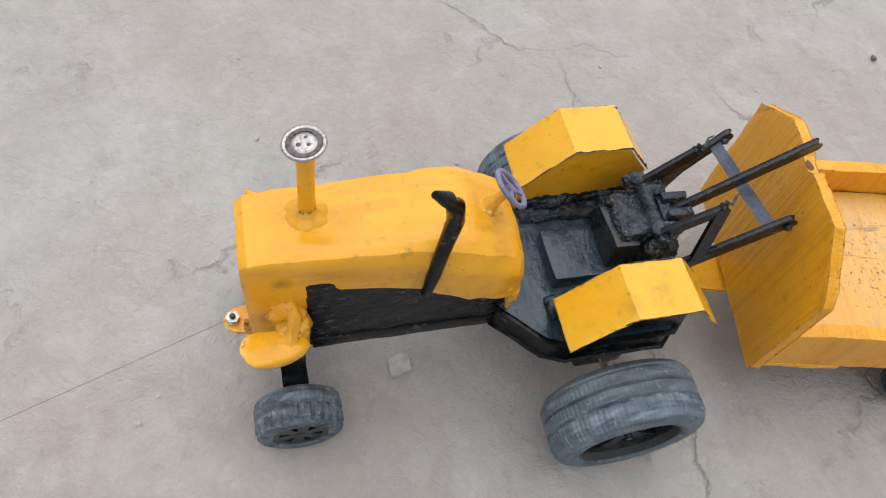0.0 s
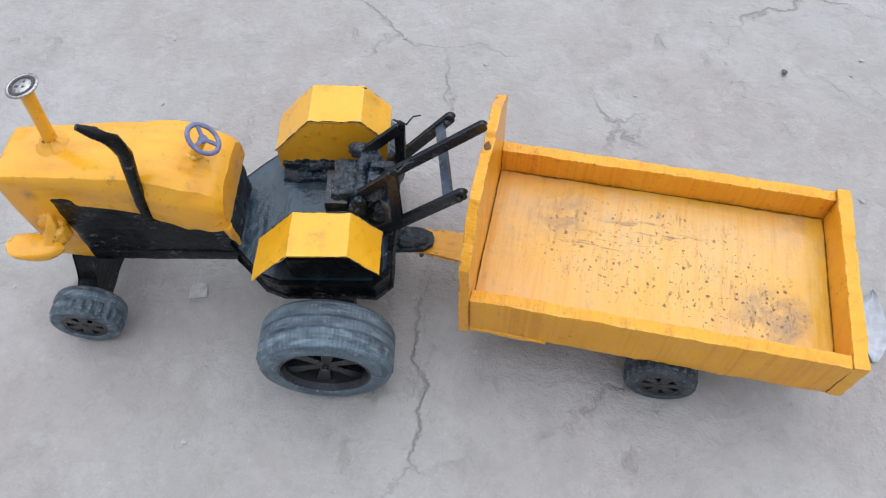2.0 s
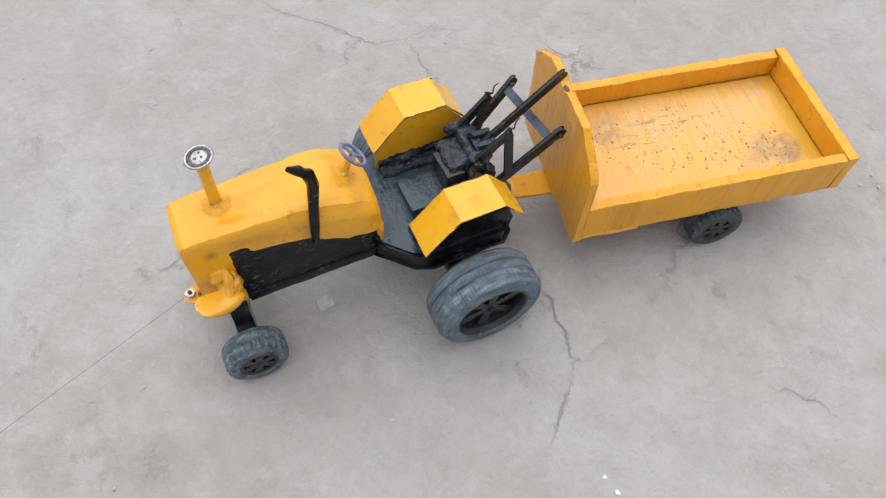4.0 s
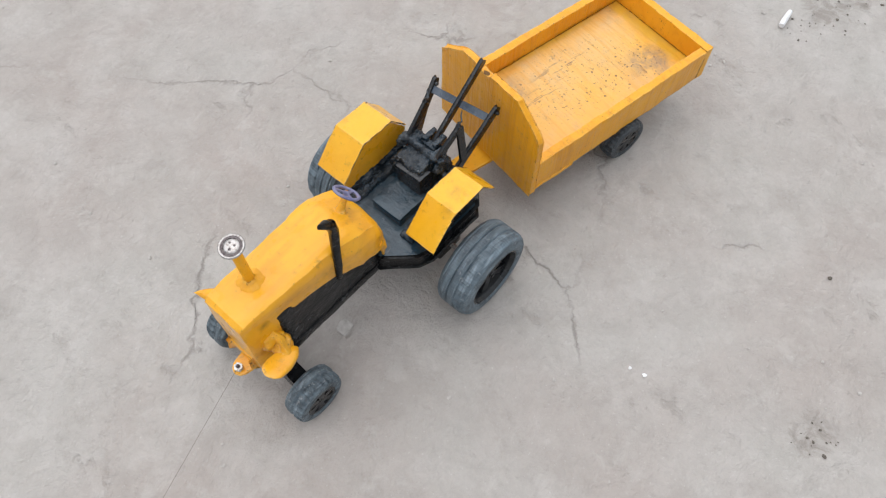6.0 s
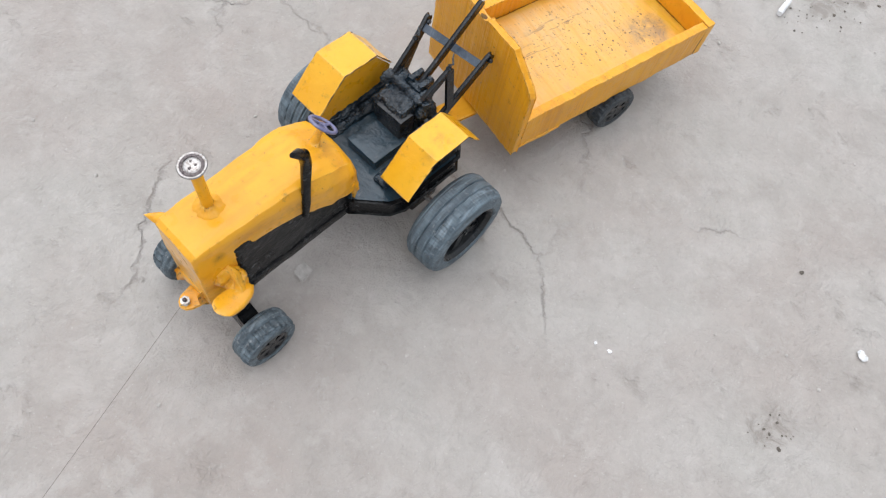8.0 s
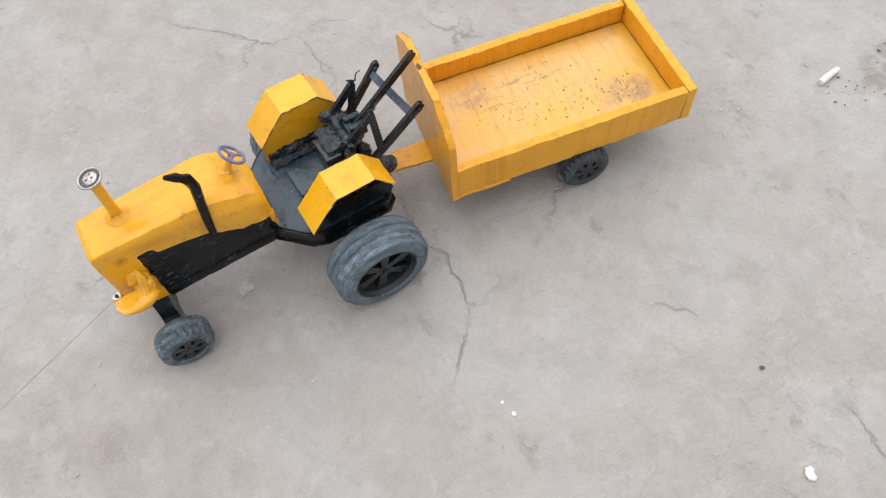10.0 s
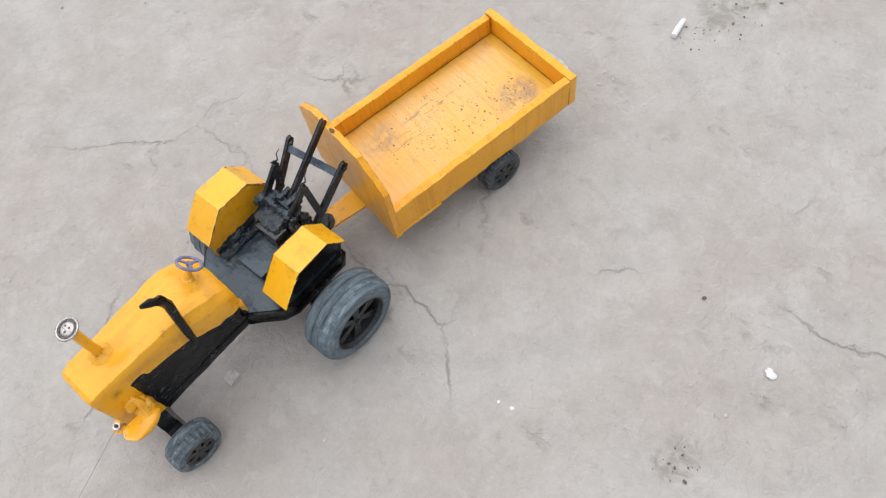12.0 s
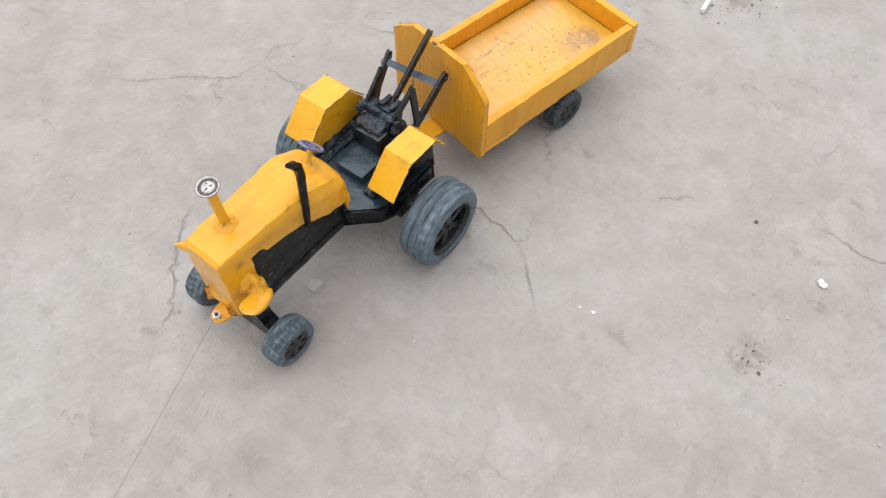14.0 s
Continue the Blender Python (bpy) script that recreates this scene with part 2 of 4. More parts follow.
TYRE_FRONT = tyre_rubber("dark_blue_grey_rubber", (0.022, 0.032, 0.042), (0.165, 0.215, 0.25), 60, 0.95)
TYRE_DARK = tyre_rubber("dark_grey_rubber", (0.016, 0.021, 0.027), (0.07, 0.085, 0.098), 60)


def plain_metal(name, colour, rough, grime):
    m = Nodes(name, rough=rough, metal=1.0)
    c = m.mix(m.ramp(m.noise(900, 4), 0.45, 0.7), colour, grime)
    return m.done(c, m.noise(1200, 3), 0.2, 0.0002)


CHROME = plain_metal("worn_bright_metal", (0.47, 0.45, 0.44), 0.3, (0.22, 0.185, 0.165))
DARK_RING = plain_metal("tarnished_dark_metal", (0.13, 0.115, 0.115), 0.34, (0.05, 0.042, 0.045))
AXLE_METAL = plain_metal("dull_steel", (0.55, 0.55, 0.54), 0.38, (0.22, 0.18, 0.15))


def lilac():
    m = Nodes("grey_lilac_plastic", rough=0.38)
    c = m.mix(m.ramp(m.noise(400, 4), 0.4, 0.7), (0.12, 0.125, 0.24), (0.24, 0.24, 0.37))
    return m.done(c, m.noise(800, 3), 0.2, 0.0003)


LILAC = lilac()


def tray_paint():
    """The trailer's floor: rubbed, paler enamel with scratches, soot smears and rust-brown pits."""
    m = Nodes("rubbed_yellow_tray_paint", rough=0.46, coat=0.6)
    m.b.inputs["Coat Roughness"].default_value = 0.3
    c = m.mix(m.ramp(m.noise(24, 6, 0.65), 0.36, 0.66), (0.77, 0.395, 0.04), (0.72, 0.43, 0.14))
    ridge = m.noise(190, 3, 0.6, (1.6, 0.10, 1))
    c = m.mix(m.maths("MULTIPLY", m.ramp(ridge, 0.47, 0.66), 0.6), c, (0.68, 0.32, 0.03))
    c = m.mix(m.maths("MULTIPLY", m.ramp(m.noise(95, 4, 0.6, (1, 0.3, 1)), 0.55, 0.75), 0.35), c, (0.80, 0.52, 0.18))
    smear = m.maths("MULTIPLY", m.ramp(m.noise(70, 6, 0.72, (1, 1, 1), 0.6), 0.34, 0.62), m.maths("MAXIMUM", m.spot((11.3, 1.6, 0), (2.2, 2.0, 0)), m.maths("MULTIPLY", m.spot((21.6, -2.5, 0), (2.5, 2.0, 0), 0.45), 1.25)))
    smear = m.maths("MAXIMUM", smear, m.maths("MULTIPLY", m.ramp(m.noise(48, 6, 0.72), 0.52, 0.74), 0.4))
    edge = m.maths("MAXIMUM", m.spot((23.4, 3.4, 0), (2.0, 1.1, 0)), m.maths("MULTIPLY", m.maths("MAXIMUM", m.spot((24.0, -0.3, 0), (1.1, 6.0, 0)), m.spot((16.0, 3.9, 0), (11.0, 0.8, 0))), 0.7))
    smear = m.maths("MAXIMUM", smear, m.maths("MULTIPLY", edge, m.ramp(m.noise(55, 5, 0.7), 0.3, 0.6)))
    c = m.mix(m.maths("MULTIPLY", smear, 0.7), c, (0.23, 0.155, 0.09))
    scratch = m.maths("MULTIPLY", m.ramp(m.noise(150, 5, 0.7, (0.3, 2.2, 1), 0.4), 0.54, 0.64), m.maths("MAXIMUM", m.spot((15.6, 1.1, 0), (3.2, 1.0, 0)), m.spot((12.6, 0.0, 0), (2.2, 1.0, 0))))
    c = m.mix(m.maths("MULTIPLY", scratch, 0.85), c, (0.17, 0.10, 0.05))
    clean = m.maths("MAXIMUM", m.spot((23.75, 0, 0), (0.75, 0, 0), 0.6), m.spot((17.0, 3.85, 0), (7.0, 0.7, 0), 0.5))
    c = m.mix(m.maths("MULTIPLY", clean, m.ramp(m.noise(70, 4), 0.35, 0.55, 0.25, 0.8)), c, (0.66, 0.37, 0.015))
    where = m.maths("MAXIMUM", m.spot((19.4, -1.9, 0), (5.2, 3.6, 0), 0.2), m.maths("MULTIPLY", m.spot((15.5, 0, 0), (9.0, 5.0, 0), 0.5), 0.5))
    thick = m.ramp(m.maths("MULTIPLY", where, m.noise(150, 4, 0.65)), 0.15, 0.30)
    pits = m.maths("MULTIPLY", m.dots(360, 0.2, 0.36), thick)
    small = m.maths("MULTIPLY", m.dots(760, 0.45, 0.32), m.ramp(m.maths("MULTIPLY", where, m.noise(90, 4)), 0.12, 0.3))
    dash = m.maths("MULTIPLY", m.ramp(m.noise(330, 5, 0.72, (1.0, 0.3, 1)), 0.60, 0.67), m.ramp(m.maths("MULTIPLY", where, m.noise(40, 3)), 0.16, 0.4, 0.25, 0.9))
    pits = m.maths("MAXIMUM", m.maths("MAXIMUM", pits, small), m.maths("MULTIPLY", dash, 0.75))
    c = m.mix(m.maths("MULTIPLY", pits, 0.86), c, (0.085, 0.045, 0.018))
    height = m.maths("SUBTRACT", m.maths("ADD", ridge, m.noise(220, 4)), m.maths("MULTIPLY", pits, 0.8))
    return m.done(c, height, 0.75, 0.0008, m.ramp(m.noise(60, 4), 0.3, 0.7, 0.32, 0.6))


TRAY = tray_paint()


def ground_earth():
    """Hard-trodden pale grey earth skimmed with cement: broad stains, scuffs, fine grit, hair cracks."""
    m = Nodes("pale_trodden_cement", rough=0.7)
    c = m.mix(m.ramp(m.noise(3.5, 5, 0.6), 0.36, 0.64), (0.376, 0.330, 0.300), (0.432, 0.404, 0.378))
    c = m.mix(m.maths("MULTIPLY", m.ramp(m.noise(6.5, 4, 0.6), 0.45, 0.62), 0.45), c, (0.405, 0.392, 0.362))
    c = m.mix(m.maths("MULTIPLY", m.ramp(m.noise(13, 6, 0.65, (1, 1, 1), 0.6), 0.48, 0.70), 0.7), c, (0.485, 0.455, 0.430))
    c = m.mix(m.maths("MULTIPLY", m.ramp(m.noise(19, 7, 0.75, (1, 1, 1), 0.3), 0.54, 0.74), 0.5), c, (0.28, 0.252, 0.226))
    c = m.mix(m.maths("MULTIPLY", m.ramp(m.noise(70, 6, 0.74, (1, 1, 1), 0.1), 0.58, 0.73), 0.35), c, (0.23, 0.205, 0.18))
    c = m.mix(m.maths("MULTIPLY", m.ramp(m.noise(250, 4, 0.7), 0.45, 0.8), 0.2), c, (0.25, 0.23, 0.21))
    c = m.mix(m.maths("MULTIPLY", m.ramp(m.noise(420, 2, 0.5), 0.67, 0.75), 0.3), c, (0.60, 0.59, 0.575))
    broken = m.maths("MAXIMUM", m.spot((6.1, -29.1, 0), (4.5, 3.0, 0)), m.spot((43.0, -12.5, 0), (9.0, 6.0, 0)))
    torn = m.maths("MULTIPLY", m.ramp(m.maths("MULTIPLY", broken, m.noise(60, 5, 0.68, (1, 1, 1), 0.8)), 0.44, 0.60), 0.5)
    c = m.mix(torn, c, (0.185, 0.155, 0.125))
    warp = m.node("ShaderNodeTexNoise", Scale=12.0, Detail=6.0, Roughness=0.6)
    m.link(m.geo.outputs["Object"], warp.inputs["Vector"])
    bend = m.node("ShaderNodeMix")
    bend.data_type = "VECTOR"
    socks = {s.identifier: s for s in bend.inputs}
    socks["Factor_Float"].default_value = 0.07
    m.link(m.geo.outputs["Object"], socks["A_Vector"])
    m.link(warp.outputs["Color"], socks["B_Vector"])
    crack = m.node("ShaderNodeTexVoronoi", Scale=3.1)
    crack.feature = "DISTANCE_TO_EDGE"
    m.link(next(s for s in bend.outputs if s.identifier == "Result_Vector"), crack.inputs["Vector"])
    line = m.ramp(crack.outputs["Distance"], 0.0, 0.005, 1.0, 0.0)
    line = m.maths("MULTIPLY", line, m.ramp(m.noise(7, 4), 0.48, 0.60))
    c = m.mix(m.maths("MULTIPLY", line, 0.5), c, (0.15, 0.13, 0.115))
    c = m.mix(m.maths("MULTIPLY", m.ramp(m.noise(34, 5, 0.7, (1, 1, 1), 0.5), 0.46, 0.60), 0.28), c, (0.31, 0.285, 0.26))
    c = m.mix(m.maths("MULTIPLY", m.ramp(m.noise(41, 5, 0.7, (1, 1, 1), 0.5), 0.54, 0.66), 0.35), c, (0.50, 0.475, 0.45))
    pock = m.maths("MULTIPLY", m.ramp(m.noise(58, 5, 0.62, (1, 0.6, 1)), 0.60, 0.70), m.ramp(m.noise(9, 3), 0.42, 0.6))
    c = m.mix(m.maths("MULTIPLY", pock, 0.3), c, (0.2, 0.178, 0.155))
    height = m.maths("ADD", m.maths("MULTIPLY", m.noise(24, 6, 0.66, (1, 1, 1), 0.4), 2.0), m.maths("ADD", m.maths("MULTIPLY", m.noise(120, 6, 0.7, (1, 1, 1), 0.3), 0.85), m.maths("MULTIPLY", m.ramp(m.noise(52, 6, 0.7), 0.5, 0.66), 0.16)))
    height = m.maths("SUBTRACT", m.maths("SUBTRACT", height, m.maths("ADD", m.maths("MULTIPLY", torn, 0.5), m.maths("MULTIPLY", pock, 0.5))), m.maths("MULTIPLY", line, 0.45))
    return m.done(c, height, 0.8, 0.0031, m.ramp(m.noise(30, 4), 0.3, 0.7, 0.55, 0.8))


GROUND = ground_earth()


def flat_stuff(name, a, b, scale, rough):
    m = Nodes(name, rough=rough)
    return m.done(m.mix(m.ramp(m.noise(scale, 5), 0.35, 0.65), a, b), m.noise(scale * 2, 4), 0.4, 0.0006)


STONE = flat_stuff("grey_pebble", (0.36, 0.335, 0.31), (0.50, 0.475, 0.45), 300, 0.85)
THREAD = flat_stuff("thin_brown_thread", (0.16, 0.14, 0.125), (0.26, 0.235, 0.21), 800, 0.8)
WOOD_RAW = flat_stuff("stained_brown_wood", (0.20, 0.085, 0.02), (0.34, 0.16, 0.04), 150, 0.6)

# ---------------------------------------------------------------- mesh tools (centimetres in, metres out)
CM = 0.01


def part(name, bm, material, parent=None, label="", smooth=True, origin=(0, 0, 0)):
    """Links a bmesh, drawn in centimetres, as one mesh object under a thing or a part."""
    bmesh.ops.recalc_face_normals(bm, faces=bm.faces)
    for v in bm.verts:
        v.co = (v.co - Vector(origin)) * CM
    me = bpy.data.meshes.new(name)
    bm.to_mesh(me)
    bm.free()
    me.materials.append(material)
    for p in me.polygons:
        p.use_smooth = True
    me.set_sharp_from_angle(angle=radians(50 if smooth else 22))
    ob = new(name, me)
    if parent is not None:
        ob.parent = parent
    ob.location = Vector(origin) * CM
    if label:
        tagged(ob, label)
    return ob


def box(bm, x0, x1, y0, y1, z0, z1):
    corners = [bm.verts.new((x, y, z)) for x in (x0, x1) for y in (y0, y1) for z in (z0, z1)]
    for ids in ((0, 1, 3, 2), (4, 6, 7, 5), (0, 4, 5, 1), (2, 3, 7, 6), (0, 2, 6, 4), (1, 5, 7, 3)):
        bm.faces.new([corners[i] for i in ids])
    return corners


def prism(bm, outline, axis, lo, hi):
    """A flat outline pulled along an axis from lo to hi; the outline gives the other two coordinates."""
    rows = []
    for d in (lo, hi):
        rows.append([bm.verts.new({"x": (d, a, b), "y": (a, d, b), "z": (a, b, d)}[axis]) for a, b in outline])
    n = len(outline)
    bm.faces.new(rows[0])
    bm.faces.new(rows[1][::-1])
    for i in range(n):
        bm.faces.new((rows[0][i], rows[0][(i + 1) % n], rows[1][(i + 1) % n], rows[1][i]))


def lathe(bm, profile, segs, centre, wave=None, closed=True):
    """Turns (radius, y) pairs about an axis along y. wave(i, k) adds to the radius of row i at segment k."""
    cx, cy, cz = centre
    rings = []
    for i, (r, y) in enumerate(profile):
        ring = []
        for k in range(segs):
            a = 2 * math.pi * k / segs
            rr = r + (wave(i, k) if wave else 0.0)
            ring.append(bm.verts.new((cx + rr * math.cos(a), cy + y, cz + rr * math.sin(a))))
        rings.append(ring)
    n = len(rings)
    for i in range(n if closed else n - 1):
        a, b = rings[i], rings[(i + 1) % n]
        for k in range(segs):
            bm.faces.new((a[k], a[(k + 1) % segs], b[(k + 1) % segs], b[k]))
    return rings


def tube(bm, pts, radii, segs=10, flat=1.0):
    """A round bar along points, with its ends closed."""
    pts = [Vector(p) for p in pts]
    if isinstance(radii, (int, float)):
        radii = [radii] * len(pts)
    rings = []
    for i, p in enumerate(pts):
        d = (pts[min(i + 1, len(pts) - 1)] - pts[max(i - 1, 0)]).normalized()
        side = d.cross(Vector((0, 0, 1)) if abs(d.z) < 0.9 else Vector((0, 1, 0))).normalized()
        up = side.cross(d)
        rings.append([bm.verts.new(p + radii[i] * (math.cos(a) * side * flat + math.sin(a) * up)) for a in (2 * math.pi * k / segs for k in range(segs))])
    for a, b in zip(rings, rings[1:]):
        for k in range(segs):
            bm.faces.new((a[k], a[(k + 1) % segs], b[(k + 1) % segs], b[k]))
    bm.faces.new(rings[0][::-1])
    bm.faces.new(rings[-1])


def bar(bm, a, b, wide, tall, side=None):
    """A flat bar of rectangular section with rounded ends between two points."""
    a, b = Vector(a), Vector(b)
    d = (b - a).normalized()
    s = Vector(side).normalized() if side else d.cross(Vector((0, 0, 1))).normalized()
    u = s.cross(d).normalized()
    outline = []
    for centre, turn in ((a, math.pi), (b, 0.0)):
        for k in range(7):
            q = turn - math.pi / 2 + math.pi * k / 6
            outline.append(centre + (tall / 2) * (math.cos(q) * d + math.sin(q) * u))
    rows = [[bm.verts.new(p + s * w) for p in outline] for w in (-wide / 2, wide / 2)]
    n = len(outline)
    bm.faces.new(rows[0])
    bm.faces.new(rows[1][::-1])
    for i in range(n):
        bm.faces.new((rows[0][i], rows[0][(i + 1) % n], rows[1][(i + 1) % n], rows[1][i]))


def soften(bm, width, segs=2, angle=25):
    """Rounds all edges sharper than the angle."""
    bm.normal_update()
    sharp = [e for e in bm.edges if len(e.link_faces) == 2 and math.degrees(e.calc_face_angle(0)) > angle]
    bmesh.ops.bevel(bm, geom=sharp, offset=width, segments=segs, profile=0.6, affect="EDGES", clamp_overlap=True)


def cut_fine(bm, step):
    """Splits edges longer than step, so that a surface can be roughened."""
    for _ in range(6):
        long = [e for e in bm.edges if e.calc_length() > step]
        if not long:
            break
        bmesh.ops.subdivide_edges(bm, edges=long, cuts=1, use_grid_fill=True)
    bmesh.ops.triangulate(bm, faces=[f for f in bm.faces if len(f.verts) > 4])


def uneven(bm, amount, scale, seed=0.0):
    """Pushes vertices about by smooth noise: nothing here was made by machine."""
    off = Vector((seed * 7.1, seed * 3.3, seed * 5.7))
    for v in bm.verts:
        v.co += amount * noise.noise_vector(v.co * scale + off)


def thing(name, label, category, at=(0, 0, 0)):
    ob = new(name)
    ob.empty_display_size = 0.02
    ob.location = Vector(at) * CM
    return tagged(ob, label, category)


# ---------------------------------------------------------------- ground
GROUND_Z = 0.3  # centimetres


def build_ground():
    bm = bmesh.new()
    half, n = 110.0, 150
    far = [-40000.0, -4000.0, -600.0]
    line = far + [half * (2 * i / n - 1) for i in range(n + 1)] + [-v for v in reversed(far)]
    grid = []
    for x in line:
        row = []
        for y in line:
            p = Vector((x, y, 0)) * 0.05
            h = 0.05 * noise.fractal(p, 1.0, 2.0, 4) - 0.03 if abs(x) <= half and abs(y) <= half else 0.0
            row.append(bm.verts.new((x, y, GROUND_Z + min(h, 0.0))))
        grid.append(row)
    for i in range(len(line) - 1):
        for j in range(len(line) - 1):
            bm.faces.new((grid[i][j], grid[i + 1][j], grid[i + 1][j + 1], grid[i][j + 1]))
    ob = part("ground", bm, GROUND)
    return tagged(ob, "pale grey trodden cement ground with hair cracks", "ground", kind="structure")


build_ground()


# ---------------------------------------------------------------- wheels
def wheel(parent, name, centre, radius, width, side, rim_r, dish, lugs, tyre_mat, bands, label):
    """A toy wheel whose outer face stands at centre[1]; side is -1 where that face looks towards -y.
    dish: how deep the six spokes sit; shallow wheels have broad spokes and small windows."""
    cx, cy, cz = centre
    y = lambda d: -side * d * width  # depth inwards from the outer face
    deep = dish > 0.1
    inner, hub_r = (0.88, 0.2) if deep else (0.8, 0.42)

    def piece(what, bm, mat, smooth=False):
        ob = part(what, bm, mat, rim, smooth=smooth, origin=centre)
        ob.location = (0, 0, 0)
        return ob

    bm = bmesh.new()
    lip = [(rim_r * 1.03, y(0.16)), (rim_r * 1.0, y(0.035)), (rim_r * 0.95, y(0.03)), (rim_r * inner, y(dish * 0.7)), (rim_r * inner, y(dish + 0.18)), (rim_r * 0.98, y(dish + 0.25))]
    lathe(bm, lip, 48, centre)
    rim = part(name, bm, RIM, parent, smooth=False, origin=centre)
    tagged(rim, label)
    bm = bmesh.new()
    hub = [(0.001, y(dish * 0.5)), (rim_r * hub_r * 0.35, y(dish * 0.5)), (rim_r * hub_r * 0.4, y(dish * 0.85)), (rim_r * hub_r, y(dish)), (rim_r * hub_r, y(dish + 0.2)), (0.001, y(dish + 0.2))]
    lathe(bm, hub, 24, centre, closed=False)
    piece("hub", bm, RIM)
    for k in range(6):
        a = 2 * math.pi * (k + 0.3) / 6
        d, t = Vector((math.cos(a), 0, math.sin(a))), Vector((-math.sin(a), 0, math.cos(a)))
        w0, w1 = (rim_r * 0.1, rim_r * 0.17) if deep else (rim_r * 0.165, rim_r * 0.265)
        pts = [(hub_r * 0.9, w0, dish), (inner * 1.02, w1, dish), (inner * 1.02, w1, dish + 0.14), (hub_r * 0.9, w0, dish + 0.16)]
        bm = bmesh.new()
        rows = [[bm.verts.new(Vector(centre) + d * rim_r * q + t * s * w + Vector((0, y(z), 0))) for q, w, z in pts] for s in (-1, 1)]
        bm.faces.new(rows[0])
        bm.faces.new(rows[1][::-1])
        for i in range(4):
            bm.faces.new((rows[0][i], rows[0][(i + 1) % 4], rows[1][(i + 1) % 4], rows[1][i]))
        piece("spoke", bm, RIM)
    bm = bmesh.new()
    web = [(0.001, y(0.58)), (rim_r * 1.0, y(0.58)), (rim_r * 1.0, y(0.64)), (0.001, y(0.64))]
    if deep:  # open between the spokes: a sleeve round the axle only
        web = [(rim_r * 0.1, y(dish)), (rim_r * 0.17, y(dish)), (rim_r * 0.17, y(0.95)), (rim_r * 0.1, y(0.95))]
    lathe(bm, web, 40, centre, closed=deep)
    piece("sleeve" if deep else "web", bm, RIM)
    # tyre: outer wall, shoulder, banded tread, inner wall
    bm = bmesh.new()
    R0 = radius
    prof = [(rim_r * 0.98, 0.30), (rim_r * 1.0, 0.03), (rim_r * 1.06, 0.0), (R0 * 0.87, 0.015), (R0 * 0.93, 0.05), (R0 * 0.975, 0.12)]
    steps = []
    groove, soft_edge = (0.968, 0.03) if bands > 2 else (0.945, 0.075)
    for b in range(bands):
        lo, hi = 0.16 + 0.68 * b / bands, 0.16 + 0.68 * (b + 1) / bands
        steps += [(R0 * groove, lo), (R0, lo + soft_edge), (R0, hi - soft_edge), (R0 * groove, hi)]
    prof += steps + [(R0 * 0.975, 0.88), (R0 * 0.93, 0.95), (R0 * 0.86, 0.99), (rim_r * 1.02, 1.0), (rim_r * 0.98, 0.9)]
    first = 6

    def wave(i, k):
        if lugs and first <= i < first + 4 * bands and (i - first) % 4 in (1, 2):
            band = (i - first) // 4
            if band == 0:
                return -lugs * (1 if (k // 2 + band) % 2 else 0)
        if lugs and i == first - 1:
            return -lugs * 0.8 * (1 if (k // 2) % 2 else 0)
        return 0.0

    lathe(bm, [(r, y(q)) for r, q in prof], 96, centre, wave)
    tagged(piece("tyre", bm, tyre_mat), "dusty grey rubber tyre")
    return rim


# ---------------------------------------------------------------- tractor
tractor = thing("toy_tractor", "handmade yellow and black toy tractor with worn enamel", "toy tractor", (0, 0, 0))
YC = -0.12  # the body's middle line


